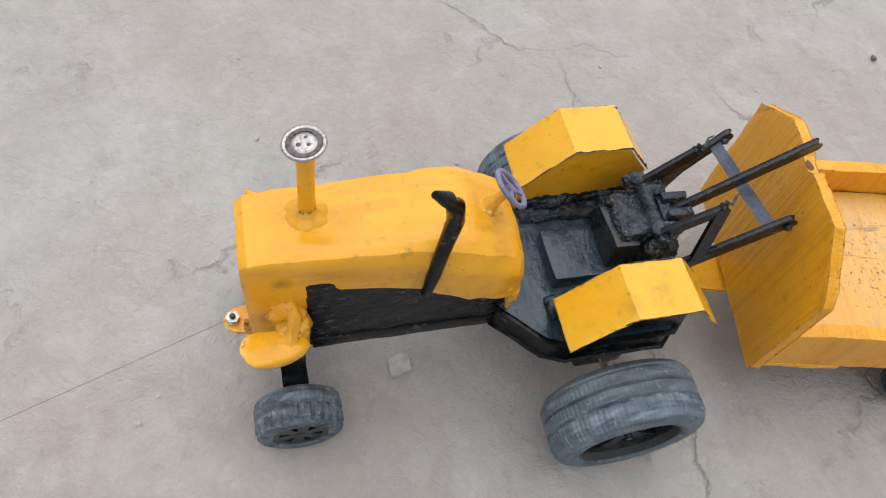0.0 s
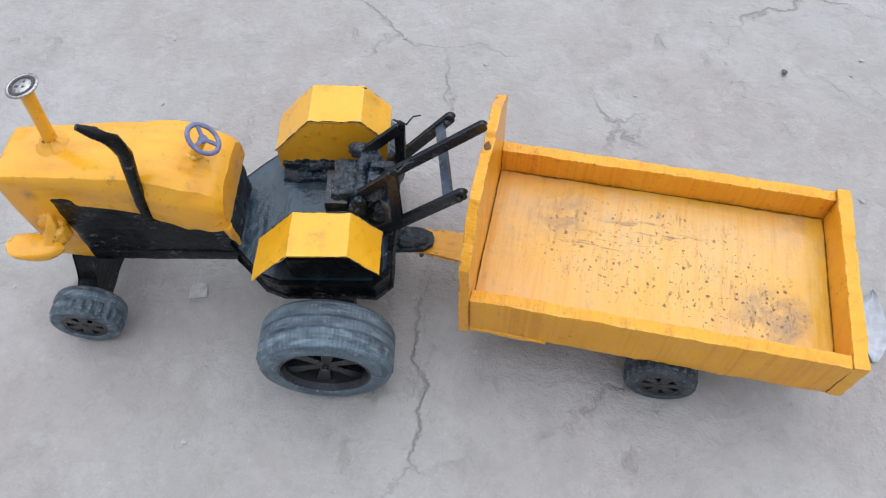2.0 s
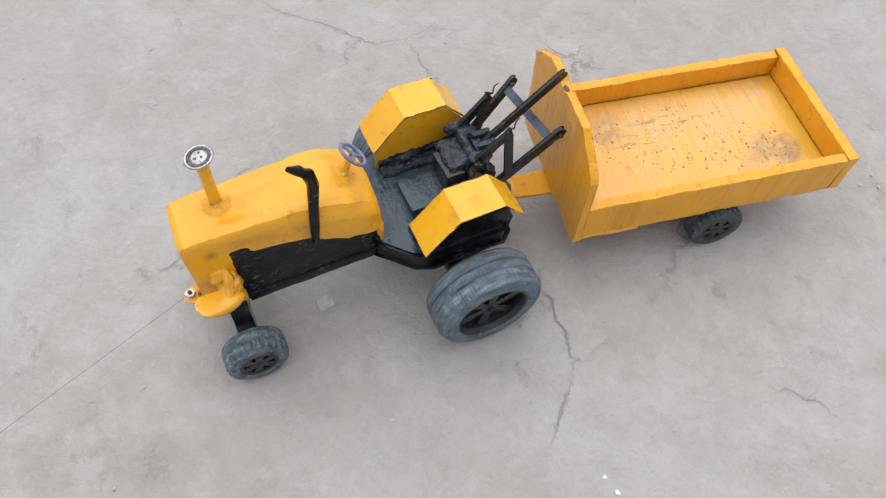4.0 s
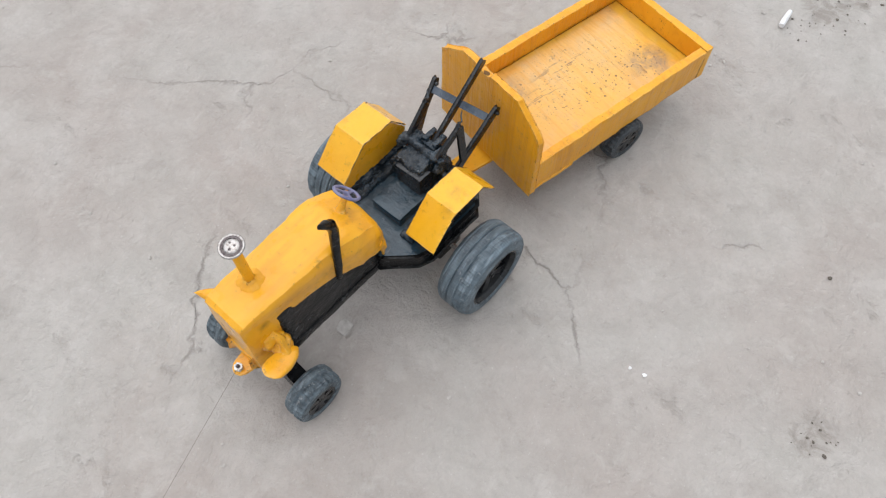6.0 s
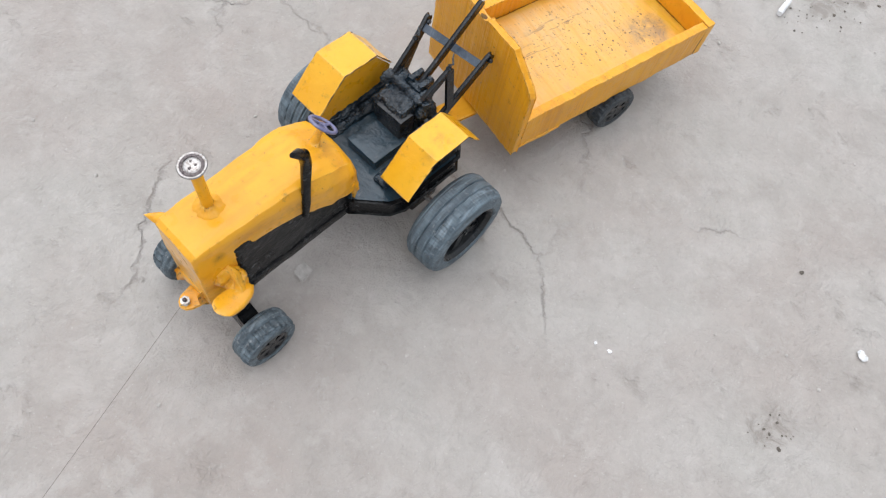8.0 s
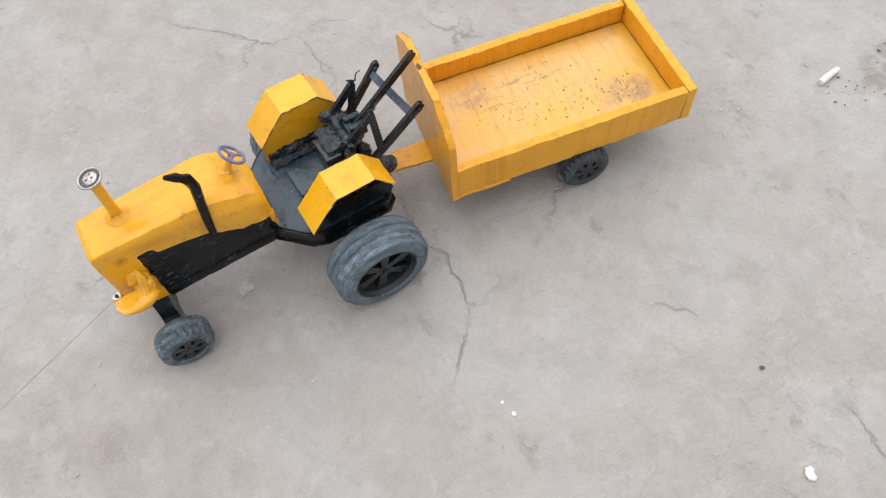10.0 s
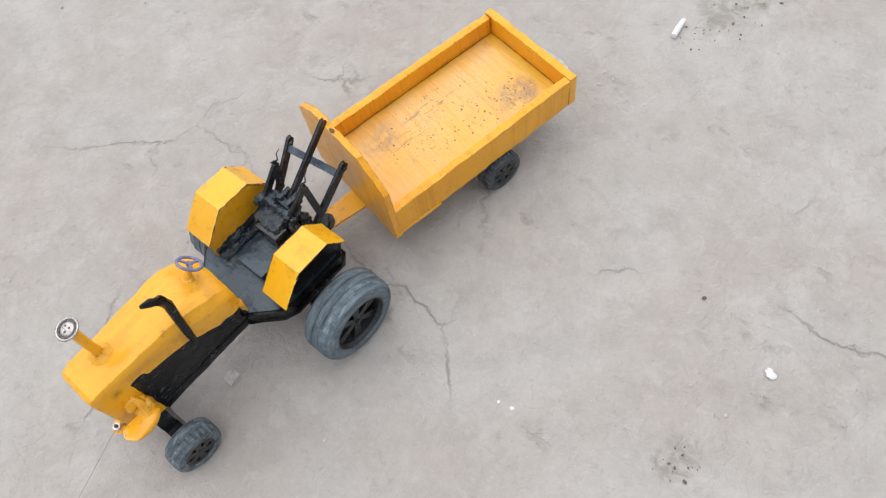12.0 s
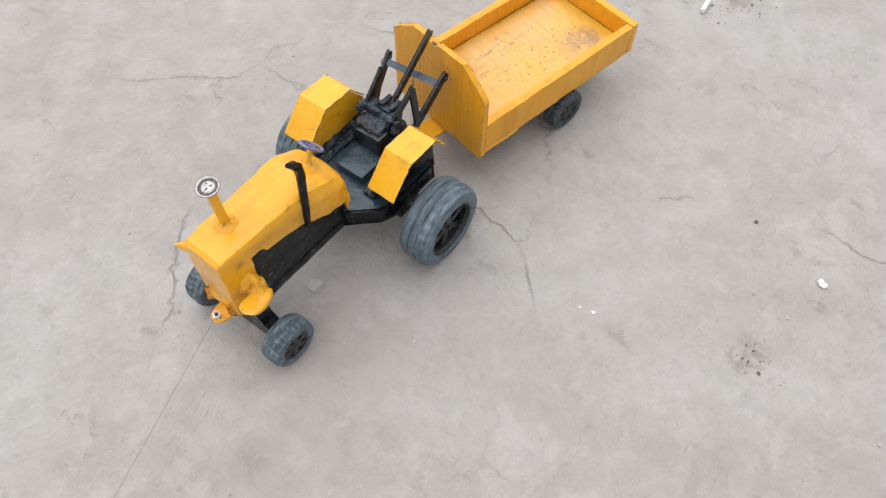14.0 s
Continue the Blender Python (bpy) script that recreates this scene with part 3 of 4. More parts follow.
def build_hood():
    """The bonnet: squared front, nearly flat top, and a wider tank that slopes down behind."""
    bm = bmesh.new()
    # x, half width on top, top height, half width of the side, height of the shoulder, lower edge
    stations = [
        (-14.35, 1.42, 10.55, 1.50, 10.38, 5.0), (-14.05, 1.50, 10.76, 1.57, 10.58, 4.55), (-13.0, 1.53, 10.86, 1.62, 10.66, 4.4), (-12.22, 1.55, 10.88, 1.67, 10.68, 4.45),
        (-12.16, 1.55, 10.88, 1.67, 10.68, 8.98), (-10.5, 1.60, 10.92, 1.78, 10.66, 8.9), (-9.0, 1.62, 10.95, 1.86, 10.58, 8.72), (-8.2, 1.64, 10.97, 1.92, 10.48, 8.6),
        (-7.5, 1.64, 11.0, 2.08, 10.22, 8.3), (-6.7, 1.60, 10.98, 2.22, 9.98, 8.0), (-6.25, 1.52, 10.86, 2.28, 9.84, 7.8), (-5.2, 1.40, 10.35, 2.32, 9.55, 7.72),
        (-4.55, 1.28, 9.98, 2.26, 9.25, 7.8), (-4.3, 1.1, 9.65, 2.1, 9.0, 8.0),
    ]
    rows = []
    for x, ht, zt, hs, zs, zb in stations:
        inner, drop = ht * 0.84, zt - zs
        half = [(0.0, zt + 0.05), (ht * 0.5, zt + 0.04), (inner, zt), (inner + (hs - inner) * 0.62, zt - drop * 0.3 - 0.02), (hs * 0.975, zs - 0.04), (hs, zs - 0.3), (hs, (zs + zb) / 2), (hs * 0.995, zb)]
        ring = [(-a, b) for a, b in half[::-1]] + half[1:]
        rows.append([bm.verts.new((x, YC - 0.15 + a, b)) for a, b in ring])
    n = len(rows[0])
    for a, b in zip(rows, rows[1:]):
        for i in range(n - 1):
            bm.faces.new((a[i], b[i], b[i + 1], a[i + 1]))
        bm.faces.new((a[0], a[n - 1], b[n - 1], b[0]))
    bm.faces.new(rows[0])
    bm.faces.new(rows[-1][::-1])
    soften(bm, 0.2, 3, 28)
    cut_fine(bm, 0.45)
    uneven(bm, 0.06, 0.9, 1)
    uneven(bm, 0.018, 3.5, 2)
    for v in bm.verts:  # dents in the tank's near cheek
        near = max(0.0, min(1.0, (v.co.x + 7.6) / 1.2)) * max(0.0, min(1.0, (-1.4 - v.co.y) / 0.4))
        v.co.y += 0.09 * near * noise.noise(v.co * 1.5)
    part("bonnet", bm, YELLOW, tractor, "yellow enamelled bonnet, brush-painted and scuffed")
    # lower lip that the paint line leaves on the tank's flank
    bm = bmesh.new()
    box(bm, -12.3, -4.35, YC - 1.88, YC + 1.55, 4.4, 9.4)
    soften(bm, 0.15, 2)
    cut_fine(bm, 0.35)
    uneven(bm, 0.05, 1.1, 3)
    uneven(bm, 0.03, 3.0, 5)
    part("engine_block", bm, BLACK, tractor, "glossy black engine block")
    bm = bmesh.new()
    box(bm, -12.2, -4.3, YC - 1.96, YC - 1.7, 4.42, 5.15)
    soften(bm, 0.05, 2)
    cut_fine(bm, 0.6)
    uneven(bm, 0.04, 1.3, 4)
    part("sill", bm, BLACK, tractor)


build_hood()


def build_stack():
    """Yellow intake pipe capped by a metal press stud."""
    base, top = Vector((-11.95, 0.0, 10.75)), Vector((-11.85, 0.45, 13.95))
    bm = bmesh.new()
    tube(bm, [base, base.lerp(top, 0.3), base.lerp(top, 0.7), top], [0.33, 0.3, 0.3, 0.33], 20)
    uneven(bm, 0.02, 2.0, 5)
    pipe = part("intake_pipe", bm, YELLOW, tractor, "thin yellow intake pipe")
    bm = bmesh.new()
    lathe(bm, [(0.28, 0.4), (0.36, 0.26), (0.48, 0.16), (0.62, 0.09), (0.76, 0.0), (0.84, -0.12), (0.28, -0.15)], 48, (0, 0, 0), wave=lambda i, k: 0.03 * math.sin(k * 0.8 + i) + 0.02 * math.sin(k * 1.7))
    bmesh.ops.transform(bm, matrix=Matrix.Translation((-11.95, 0.0, 10.92)) @ Matrix.Rotation(radians(90), 4, "X"), verts=bm.verts)
    uneven(bm, 0.06, 2.6, 6)
    part("glue_collar", bm, YELLOW, tractor, "lumpy yellow glue round the pipe")
    up = Vector((-0.12, -0.02, 1.0)).normalized()
    m = Matrix.Translation(top) @ up.to_track_quat("Y", "Z").to_matrix().to_4x4() @ Matrix.Scale(0.88, 4)

    def disc(profile, name, mat, lab=""):
        b2 = bmesh.new()
        lathe(b2, profile, 40, (0, 0, 0), closed=False)
        bmesh.ops.transform(b2, matrix=m, verts=b2.verts)
        return part(name, b2, mat, cap_parent, lab)

    cap_parent = tractor
    cap = disc([(0.001, -0.06), (0.55, -0.04), (0.78, 0.04), (0.82, 0.11), (0.79, 0.17), (0.72, 0.19), (0.66, 0.15), (0.6, 0.13), (0.001, 0.13)], "stack_cap", CHROME, "round bright press-stud cap")
    cap_parent = cap
    disc([(0.645, 0.135), (0.645, 0.165), (0.50, 0.165), (0.48, 0.135)], "ring", DARK_RING, "dark tarnished ring")
    disc([(0.001, 0.20), (0.30, 0.20), (0.42, 0.17), (0.47, 0.135)], "stud", CHROME)
    b3 = bmesh.new()
    for a, r in ((0.6, 0.08), (2.5, 0.09), (4.4, 0.1)):
        lathe(b3, [(0.001, 0.215), (r * 0.8, 0.213), (r, 0.19)], 12, (0.22 * math.cos(a), 0, 0.22 * math.sin(a)), closed=False)
    bmesh.ops.transform(b3, matrix=m, verts=b3.verts)
    part("stud_hole", b3, DARK_RING, cap)


build_stack()


def build_exhaust():
    bm = bmesh.new()
    pts = [(-7.95, -2.25, 8.3), (-7.85, -2.3, 9.6), (-7.6, -2.15, 11.4), (-7.42, -2.05, 12.7), (-7.55, -2.1, 13.5), (-7.95, -2.3, 14.25), (-8.4, -2.45, 14.75)]
    tube(bm, pts, [0.22, 0.24, 0.27, 0.3, 0.32, 0.27, 0.13], 14)
    uneven(bm, 0.05, 1.6, 7)
    part("exhaust", bm, BLACK, tractor, "bent black exhaust pipe")
    bm = bmesh.new()
    for k in range(9):
        m = Matrix.Translation((-7.95 + 0.45 * math.cos(k * 2.2), -2.05, 9.0 + 0.5 * math.sin(k * 1.7))) @ Matrix.Diagonal((0.28, 0.14, 0.22, 1))
        bmesh.ops.create_icosphere(bm, subdivisions=2, radius=1.0, matrix=m)
    uneven(bm, 0.06, 2.2, 8)
    part("glue_patch", bm, YELLOW, tractor)


build_exhaust()


def build_paint_run():
    """A run of yellow paint where the tank meets the deck."""
    bm = bmesh.new()
    tube(bm, [(-4.75, -2.3, 8.3), (-4.5, -2.34, 7.8), (-4.42, -2.3, 7.2), (-4.4, -2.2, 6.5), (-4.38, -2.12, 6.0)], [0.3, 0.26, 0.2, 0.15, 0.1], 12)
    cut_fine(bm, 0.2)
    uneven(bm, 0.1, 2.2, 91)
    part("paint_run", bm, YELLOW, tractor)


build_paint_run()


def build_steering():
    root, c = Vector((-5.6, -0.3, 10.5)), Vector((-4.85, -0.3, 11.6))
    bm = bmesh.new()
    tube(bm, [root, root.lerp(c, 0.5), c], [0.3, 0.2, 0.17], 14)
    for k in range(7):
        m = Matrix.Translation(root + Vector((0.25 * math.cos(k), 0.25 * math.sin(k), 0.1))) @ Matrix.Diagonal((0.2, 0.2, 0.15, 1))
        bmesh.ops.create_icosphere(bm, subdivisions=1, radius=1.0, matrix=m)
    uneven(bm, 0.03, 2.5, 9)
    part("steering_column", bm, YELLOW, tractor)
    up = Vector((0.95, 0.08, 1.0)).normalized()
    m = Matrix.Translation(c) @ up.to_track_quat("Y", "Z").to_matrix().to_4x4()
    bm = bmesh.new()
    ring = [(0.74 + 0.115 * math.cos(a), 0.095 * math.sin(a)) for a in (2 * math.pi * k / 10 for k in range(10))]
    lathe(bm, ring, 40, (0, 0, 0))
    bmesh.ops.transform(bm, matrix=m, verts=bm.verts)
    rim = part("steering_wheel", bm, LILAC, tractor, "small grey-lilac plastic steering wheel")
    for k in range(3):
        b2 = bmesh.new()
        a = 2 * math.pi * k / 3 + 0.5
        bar(b2, (0, 0, 0), (0.72 * math.cos(a), 0.0, 0.72 * math.sin(a)), 0.09, 0.17, side=(0, 1, 0))
        bmesh.ops.transform(b2, matrix=m, verts=b2.verts)
        part("spoke", b2, LILAC, rim)
    b2 = bmesh.new()
    lathe(b2, [(0.001, -0.12), (0.2, -0.1), (0.22, 0.06), (0.001, 0.1)], 16, (0, 0, 0), closed=False)
    bmesh.ops.transform(b2, matrix=m, verts=b2.verts)
    part("hub", b2, LILAC, rim)


build_steering()


def build_deck():
    bm = bmesh.new()
    outline = [(-4.7, YC - 2.0), (-3.0, YC - 3.75), (-2.1, YC - 4.1), (2.3, YC - 4.1), (2.95, YC - 3.5), (2.95, YC + 3.5), (2.3, YC + 4.1), (-2.1, YC + 4.1), (-3.0, YC + 3.75), (-4.7, YC + 2.0)]
    prism(bm, outline, "z", 4.55, 5.95)
    soften(bm, 0.18, 2)
    cut_fine(bm, 0.7)
    uneven(bm, 0.06, 0.9, 10)
    deck = part("deck", bm, BLACK, tractor, "black driver's deck")
    bm = bmesh.new()
    prism(bm, [(-2.9 + (x + 2.9) * 0.97, YC + (y - YC) * 0.965) for x, y in outline], "z", 5.7, 6.04)
    soften(bm, 0.1, 2)
    cut_fine(bm, 0.7)
    uneven(bm, 0.05, 0.9, 10)
    part("floor_plate", bm, BLACK_DUSTY, deck, "dusty blue-black floor plate")
    bm = bmesh.new()
    box(bm, -1.6, 2.7, YC - 3.95, YC - 2.75, 5.9, 7.6)
    soften(bm, 0.2, 2)
    part("mudguard_block", bm, BLACK, tractor)
    bm = bmesh.new()
    box(bm, -1.6, 2.7, YC + 2.65, YC + 3.85, 5.9, 7.6)
    soften(bm, 0.2, 2)
    part("mudguard_block", bm, BLACK, tractor)
    bm = bmesh.new()
    box(bm, -1.1, 1.1, YC - 3.9, YC + 3.9, 2.7, 4.6)
    soften(bm, 0.2, 2)
    part("rear_axle_case", bm, BLACK, tractor)
    bm = bmesh.new()
    box(bm, -2.25, 0.35, -1.65, 0.8, 5.85, 6.78)
    soften(bm, 0.1, 2)
    cut_fine(bm, 0.6)
    uneven(bm, 0.05, 1.2, 11)
    part("seat", bm, BLACK_DUSTY, tractor, "dusty black block seat")
    bm = bmesh.new()
    box(bm, 0.0, 1.15, -1.35, 0.7, 5.9, 8.3)
    soften(bm, 0.12, 2)
    cut_fine(bm, 0.6)
    uneven(bm, 0.06, 1.1, 12)
    part("backrest", bm, BLACK_WORN, tractor, "glossy black block backrest")
    bm = bmesh.new()
    box(bm, 1.2, 2.45, -1.2, 1.1, 5.9, 8.6)
    box(bm, 0.3, 2.4, -1.1, 1.1, 7.95, 8.65)
    box(bm, 0.5, 2.2, 0.6, 1.75, 6.0, 7.6)
    soften(bm, 0.25, 2)
    cut_fine(bm, 0.1)
    uneven(bm, 0.12, 1.1, 13)
    uneven(bm, 0.06, 3.0, 15)
    uneven(bm, 0.075, 7.0, 16)
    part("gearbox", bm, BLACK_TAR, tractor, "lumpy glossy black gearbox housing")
    for c, d in (((1.5, 1.35, 8.9), (0.5, 0.35, 0.35)), ((2.2, 0.8, 8.95), (0.55, 0.4, 0.3)), ((2.3, -1.05, 8.7), (0.5, 0.4, 0.4)), ((1.6, -1.5, 8.2), (0.4, 0.35, 0.6)), ((2.6, -1.3, 7.4), (0.4, 0.4, 0.8)), ((2.4, 1.4, 7.3), (0.5, 0.45, 0.7))):
        bm = bmesh.new()
        bmesh.ops.create_icosphere(bm, subdivisions=4, radius=1.0, matrix=Matrix.Translation(c) @ Matrix.Diagonal((*d, 1)))
        uneven(bm, 0.16, 1.7, c[0] * 9)
        uneven(bm, 0.08, 6.5, c[1] * 9)
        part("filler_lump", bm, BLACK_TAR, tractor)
    # bead of black filler along the foot of each mudguard
    for y0 in (2.2, -2.65):
        bm = bmesh.new()
        s = 1 if y0 > 0 else -1
        lo, hi = sorted((y0 + 0.4 * s, y0 - 0.65 * s))
        box(bm, -2.75, 2.4, lo, hi, 5.8, 6.3)
        wall = sorted((y0 + 0.42 * s, y0 + 0.02 * s))
        box(bm, -2.75, 2.4, *wall, 5.85, 6.75)
        soften(bm, 0.22, 2)
        cut_fine(bm, 0.1)
        uneven(bm, 0.2, 1.1, y0)
        uneven(bm, 0.08, 3.2, y0 + 3)
        uneven(bm, 0.07, 7.5, y0 + 5)
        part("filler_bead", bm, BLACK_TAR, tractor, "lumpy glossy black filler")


build_deck()

GUARD = [(-2.95, 7.6), (-0.95, 9.72), (1.6, 9.68), (2.85, 8.2)]


def build_mudguard(y_in, y_out, seed, label):
    """Folded card mudguard: three flats on top and an inner wall; open outside."""
    bm = bmesh.new()
    t = 0.09
    rows = []
    steps = 8
    for j in range(steps + 1):
        y = y_in + (y_out - y_in) * j / steps
        rows.append([(x, y, z) for x, z in GUARD])
    fine = []
    for row in rows:
        line = []
        for a, b in zip(row, row[1:]):
            for k in range(6):
                q = k / 6
                line.append(tuple(u + (v - u) * q for u, v in zip(a, b)))
        line.append(row[-1])
        fine.append(line)
    top = [[bm.verts.new(p) for p in line] for line in fine]
    low = [[bm.verts.new((p[0], p[1], p[2] - t)) for p in line] for line in fine]
    m, n = len(top), len(top[0])
    for i in range(m - 1):
        for j in range(n - 1):
            bm.faces.new((top[i][j], top[i][j + 1], top[i + 1][j + 1], top[i + 1][j]))
            bm.faces.new((low[i][j], low[i + 1][j], low[i + 1][j + 1], low[i][j + 1]))
    for i in range(m - 1):
        bm.faces.new((top[i][0], top[i + 1][0], low[i + 1][0], low[i][0]))
        bm.faces.new((top[i][n - 1], low[i][n - 1], low[i + 1][n - 1], top[i + 1][n - 1]))
    for j in range(n - 1):
        bm.faces.new((top[0][j], low[0][j], low[0][j + 1], top[0][j + 1]))
        bm.faces.new((top[m - 1][j], top[m - 1][j + 1], low[m - 1][j + 1], low[m - 1][j]))
    uneven(bm, 0.035, 0.8, seed)
    uneven(bm, 0.02, 3.0, seed + 1)
    guard = part("mudguard", bm, YELLOW_CARD, tractor, label, smooth=False)
    bm = bmesh.new()
    s = 1 if y_out > y_in else -1
    foot = [(-2.9, 6.2), (-2.88, 7.5)] if s > 0 else [(-2.1, 5.95), (-2.84, 7.55)]
    prism(bm, foot + [(-0.93, 9.58), (1.57, 9.54), (2.75, 8.1), (2.5, 5.9), (-2.0 if s < 0 else -2.6, 5.9)], "y", y_in + s * 0.02, y_in + s * 0.12)
    cut_fine(bm, 0.7)
    uneven(bm, 0.02, 1.5, seed + 2)
    part("inner_wall", bm, YELLOW_CARD, guard, smooth=False)
    rnd = random.Random(seed)
    for y, z_off, thick in ((y_in, 0.02, 0.036), (y_out, -0.05, 0.03)):
        bm = bmesh.new()
        pts = []
        for (xa, za), (xb, zb) in zip(GUARD, GUARD[1:]):
            for k in range(14):
                q = k / 14
                pts.append((xa + (xb - xa) * q, y + rnd.uniform(-0.02, 0.02), za + (zb - za) * q + z_off + rnd.uniform(-0.02, 0.02)))
        tube(bm, pts, [thick * rnd.uniform(0.15, 1.15) for _ in pts], 6)
        part("inked_edge", bm, BLACK_TAR, guard, "ragged black edge line")
    if y_out > 0:
        bm = bmesh.new()
        bmesh.ops.create_icosphere(bm, subdivisions=4, radius=1.0, matrix=Matrix.Translation((1.45, y_out - 0.14, 9.62)) @ Matrix.Diagonal((0.3, 0.08, 0.05, 1)))
        uneven(bm, 0.07, 2.4, 90)
        part("tar_blob", bm, BLACK_TAR, guard, smooth=False)
        # scalloped dabs of black paint along the foot of the inner wall
        x = -2.3
        while x < 2.1:
            r = rnd.uniform(0.2, 0.36)
            bm = bmesh.new()
            bmesh.ops.create_icosphere(bm, subdivisions=3, radius=1.0, matrix=Matrix.Translation((x, y_in + 0.01, 6.66 + rnd.uniform(-0.1, 0.12))) @ Matrix.Diagonal((r, 0.06, r * 0.9, 1)))
            uneven(bm, 0.04, 3.0, x)
            part("paint_dab", bm, BLACK_TAR, guard)
            x += r * 1.5
    return guard


build_mudguard(-2.85, -5.1, 20, "folded yellow card mudguard with scratched top")
build_mudguard(2.42, 4.85, 24, "folded yellow card mudguard with dark inked edges")


def build_linkage():
    """The raised three-point linkage behind the seat."""
    near = dict(root=(1.2, -1.85, 5.7), low=(3.5, -2.0, 7.75), tip=(6.45, -2.1, 10.05), knee=(3.42, -1.63, 10.75), arm=(1.7, -1.3, 8.85))
    far = dict(root=(1.2, 1.65, 5.5), low=(3.4, 1.85, 7.65), tip=(5.85, 2.5, 9.9), knee=(3.6, 1.3, 10.55), arm=(1.78, 1.2, 8.95))
    for s in (near, far):
        bm = bmesh.new()
        bar(bm, s["root"], s["tip"], 0.28, 0.41, side=(0.1, 1, 0))
        soften(bm, 0.06, 1, 40)
        uneven(bm, 0.03, 1.5, 30)
        link = part("lower_link", bm, BLACK_WORN, tractor, "glossy black lower link arm")
        bm = bmesh.new()
        bmesh.ops.create_icosphere(bm, subdivisions=2, radius=0.16, matrix=Matrix.Translation(Vector(s["tip"]) + Vector((-0.1, -0.2, -0.1))))
        part("rivet", bm, BLACK_TAR, link)
        bm = bmesh.new()
        bar(bm, s["arm"], s["knee"], 0.26, 0.34, side=(0.1, 1, 0))
        soften(bm, 0.06, 1, 40)
        uneven(bm, 0.04, 1.5, 31)
        part("lift_arm", bm, BLACK_WORN, tractor)
        bm = bmesh.new()
        bar(bm, s["knee"], s["low"], 0.24, 0.34, side=(0.2, 1, 0))
        soften(bm, 0.06, 1, 40)
        uneven(bm, 0.03, 1.5, 32)
        part("drop_link", bm, BLACK_WORN, tractor)
        k = Vector(s["knee"])
        bm = bmesh.new()
        tube(bm, [k + Vector((-0.15, -0.1, 0.15)), k + Vector((0.05, 0.1, 0.32)), k + Vector((0.3, 0.05, 0.2)), k + Vector((0.6, 0.4, 0.28)), k + Vector((0.95, 0.6, 0.2))], [0.09, 0.08, 0.06, 0.045, 0.03], 6)
        tube(bm, [k + Vector((-0.1, 0.15, 0.1)), k + Vector((0.0, 0.0, 0.4)), k + Vector((-0.25, -0.1, 0.62))], [0.1, 0.07, 0.04], 6)
        uneven(bm, 0.05, 3.0, 33)
        part("wire_twist", bm, BLACK_TAR, tractor)
    a, b = Vector((2.7, -0.2, 8.75)), Vector((7.3, -0.1, 12.2))
    bm = bmesh.new()
    bar(bm, a, b, 0.27, 0.33, side=(0, 1, 0))
    soften(bm, 0.07, 1, 40)
    uneven(bm, 0.02, 1.5, 34)
    part("top_link", bm, BLACK_WORN, tractor, "glossy black top link bar")
    bm = bmesh.new()
    box(bm, 2.2, 3.3, -0.75, -0.4, 8.2, 9.3)
    box(bm, 2.2, 3.3, 0.05, 0.4, 8.2, 9.3)
    box(bm, 2.1, 2.6, -0.75, 0.4, 8.0, 9.0)
    soften(bm, 0.08, 2)
    uneven(bm, 0.08, 1.8, 35)
    part("top_link_bracket", bm, BLACK_TAR, tractor)
    bm = bmesh.new()
    bar(bm, (5.85, -1.95, 9.65), (5.4, 2.35, 9.55), 0.5, 0.16, side=(0.75, 0, 0.66))
    part("cross_bar", bm, STEEL_STRIP, tractor, "flat blue-grey cross bar")
    # lift shaft
    bm = bmesh.new()
    shaft = [Vector((1.75, -1.75, 8.8)).lerp(Vector((1.75, 1.6, 8.9)), k / 22) for k in range(23)]
    tube(bm, shaft, [0.27 + 0.07 * math.sin(k * 1.9) * math.sin(k * 0.7) for k in range(23)], 16)
    uneven(bm, 0.13, 1.9, 36)
    uneven(bm, 0.07, 5.0, 37)
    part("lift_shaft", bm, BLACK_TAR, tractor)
    # hitch plate and pin
    bm = bmesh.new()
    prism(bm, [(2.6, -0.95), (4.4, -0.8), (4.85, -0.5), (4.95, -0.2), (4.85, 0.1), (4.4, 0.4), (2.6, 0.6)], "z", 3.34, 3.6)
    box(bm, 1.0, 2.7, -0.95, 0.6, 2.75, 3.62)
    soften(bm, 0.06, 2)
    cut_fine(bm, 0.4)
    uneven(bm, 0.05, 1.6, 37)
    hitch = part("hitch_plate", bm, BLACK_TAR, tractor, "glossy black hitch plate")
    bm = bmesh.new()
    tube(bm, [(4.26, -0.2, 1.9), (4.26, -0.2, 3.8)], 0.13, 12)
    lathe_ring = [(0.2 + 0.16 * math.cos(a), 0.1 * math.sin(a)) for a in (math.pi / 4 * k for k in range(8))]
    b2 = bmesh.new()
    lathe(b2, lathe_ring, 20, (0, 0, 0))
    bmesh.ops.transform(b2, matrix=Matrix.Translation((4.26, -0.2, 3.66)) @ Matrix.Rotation(radians(90), 4, "X"), verts=b2.verts)
    part("washer", b2, BLACK_TAR, hitch)
    b3 = bmesh.new()
    bmesh.ops.create_icosphere(b3, subdivisions=4, radius=1.0, matrix=Matrix.Translation((3.75, -0.2, 3.58)) @ Matrix.Diagonal((1.0, 0.62, 0.2, 1)))
    uneven(b3, 0.14, 1.6, 93)
    uneven(b3, 0.08, 4.5, 94)
    part("filler_lump", b3, BLACK_TAR, hitch)
    part("pin", bm, BLACK_TAR, hitch)


build_linkage()


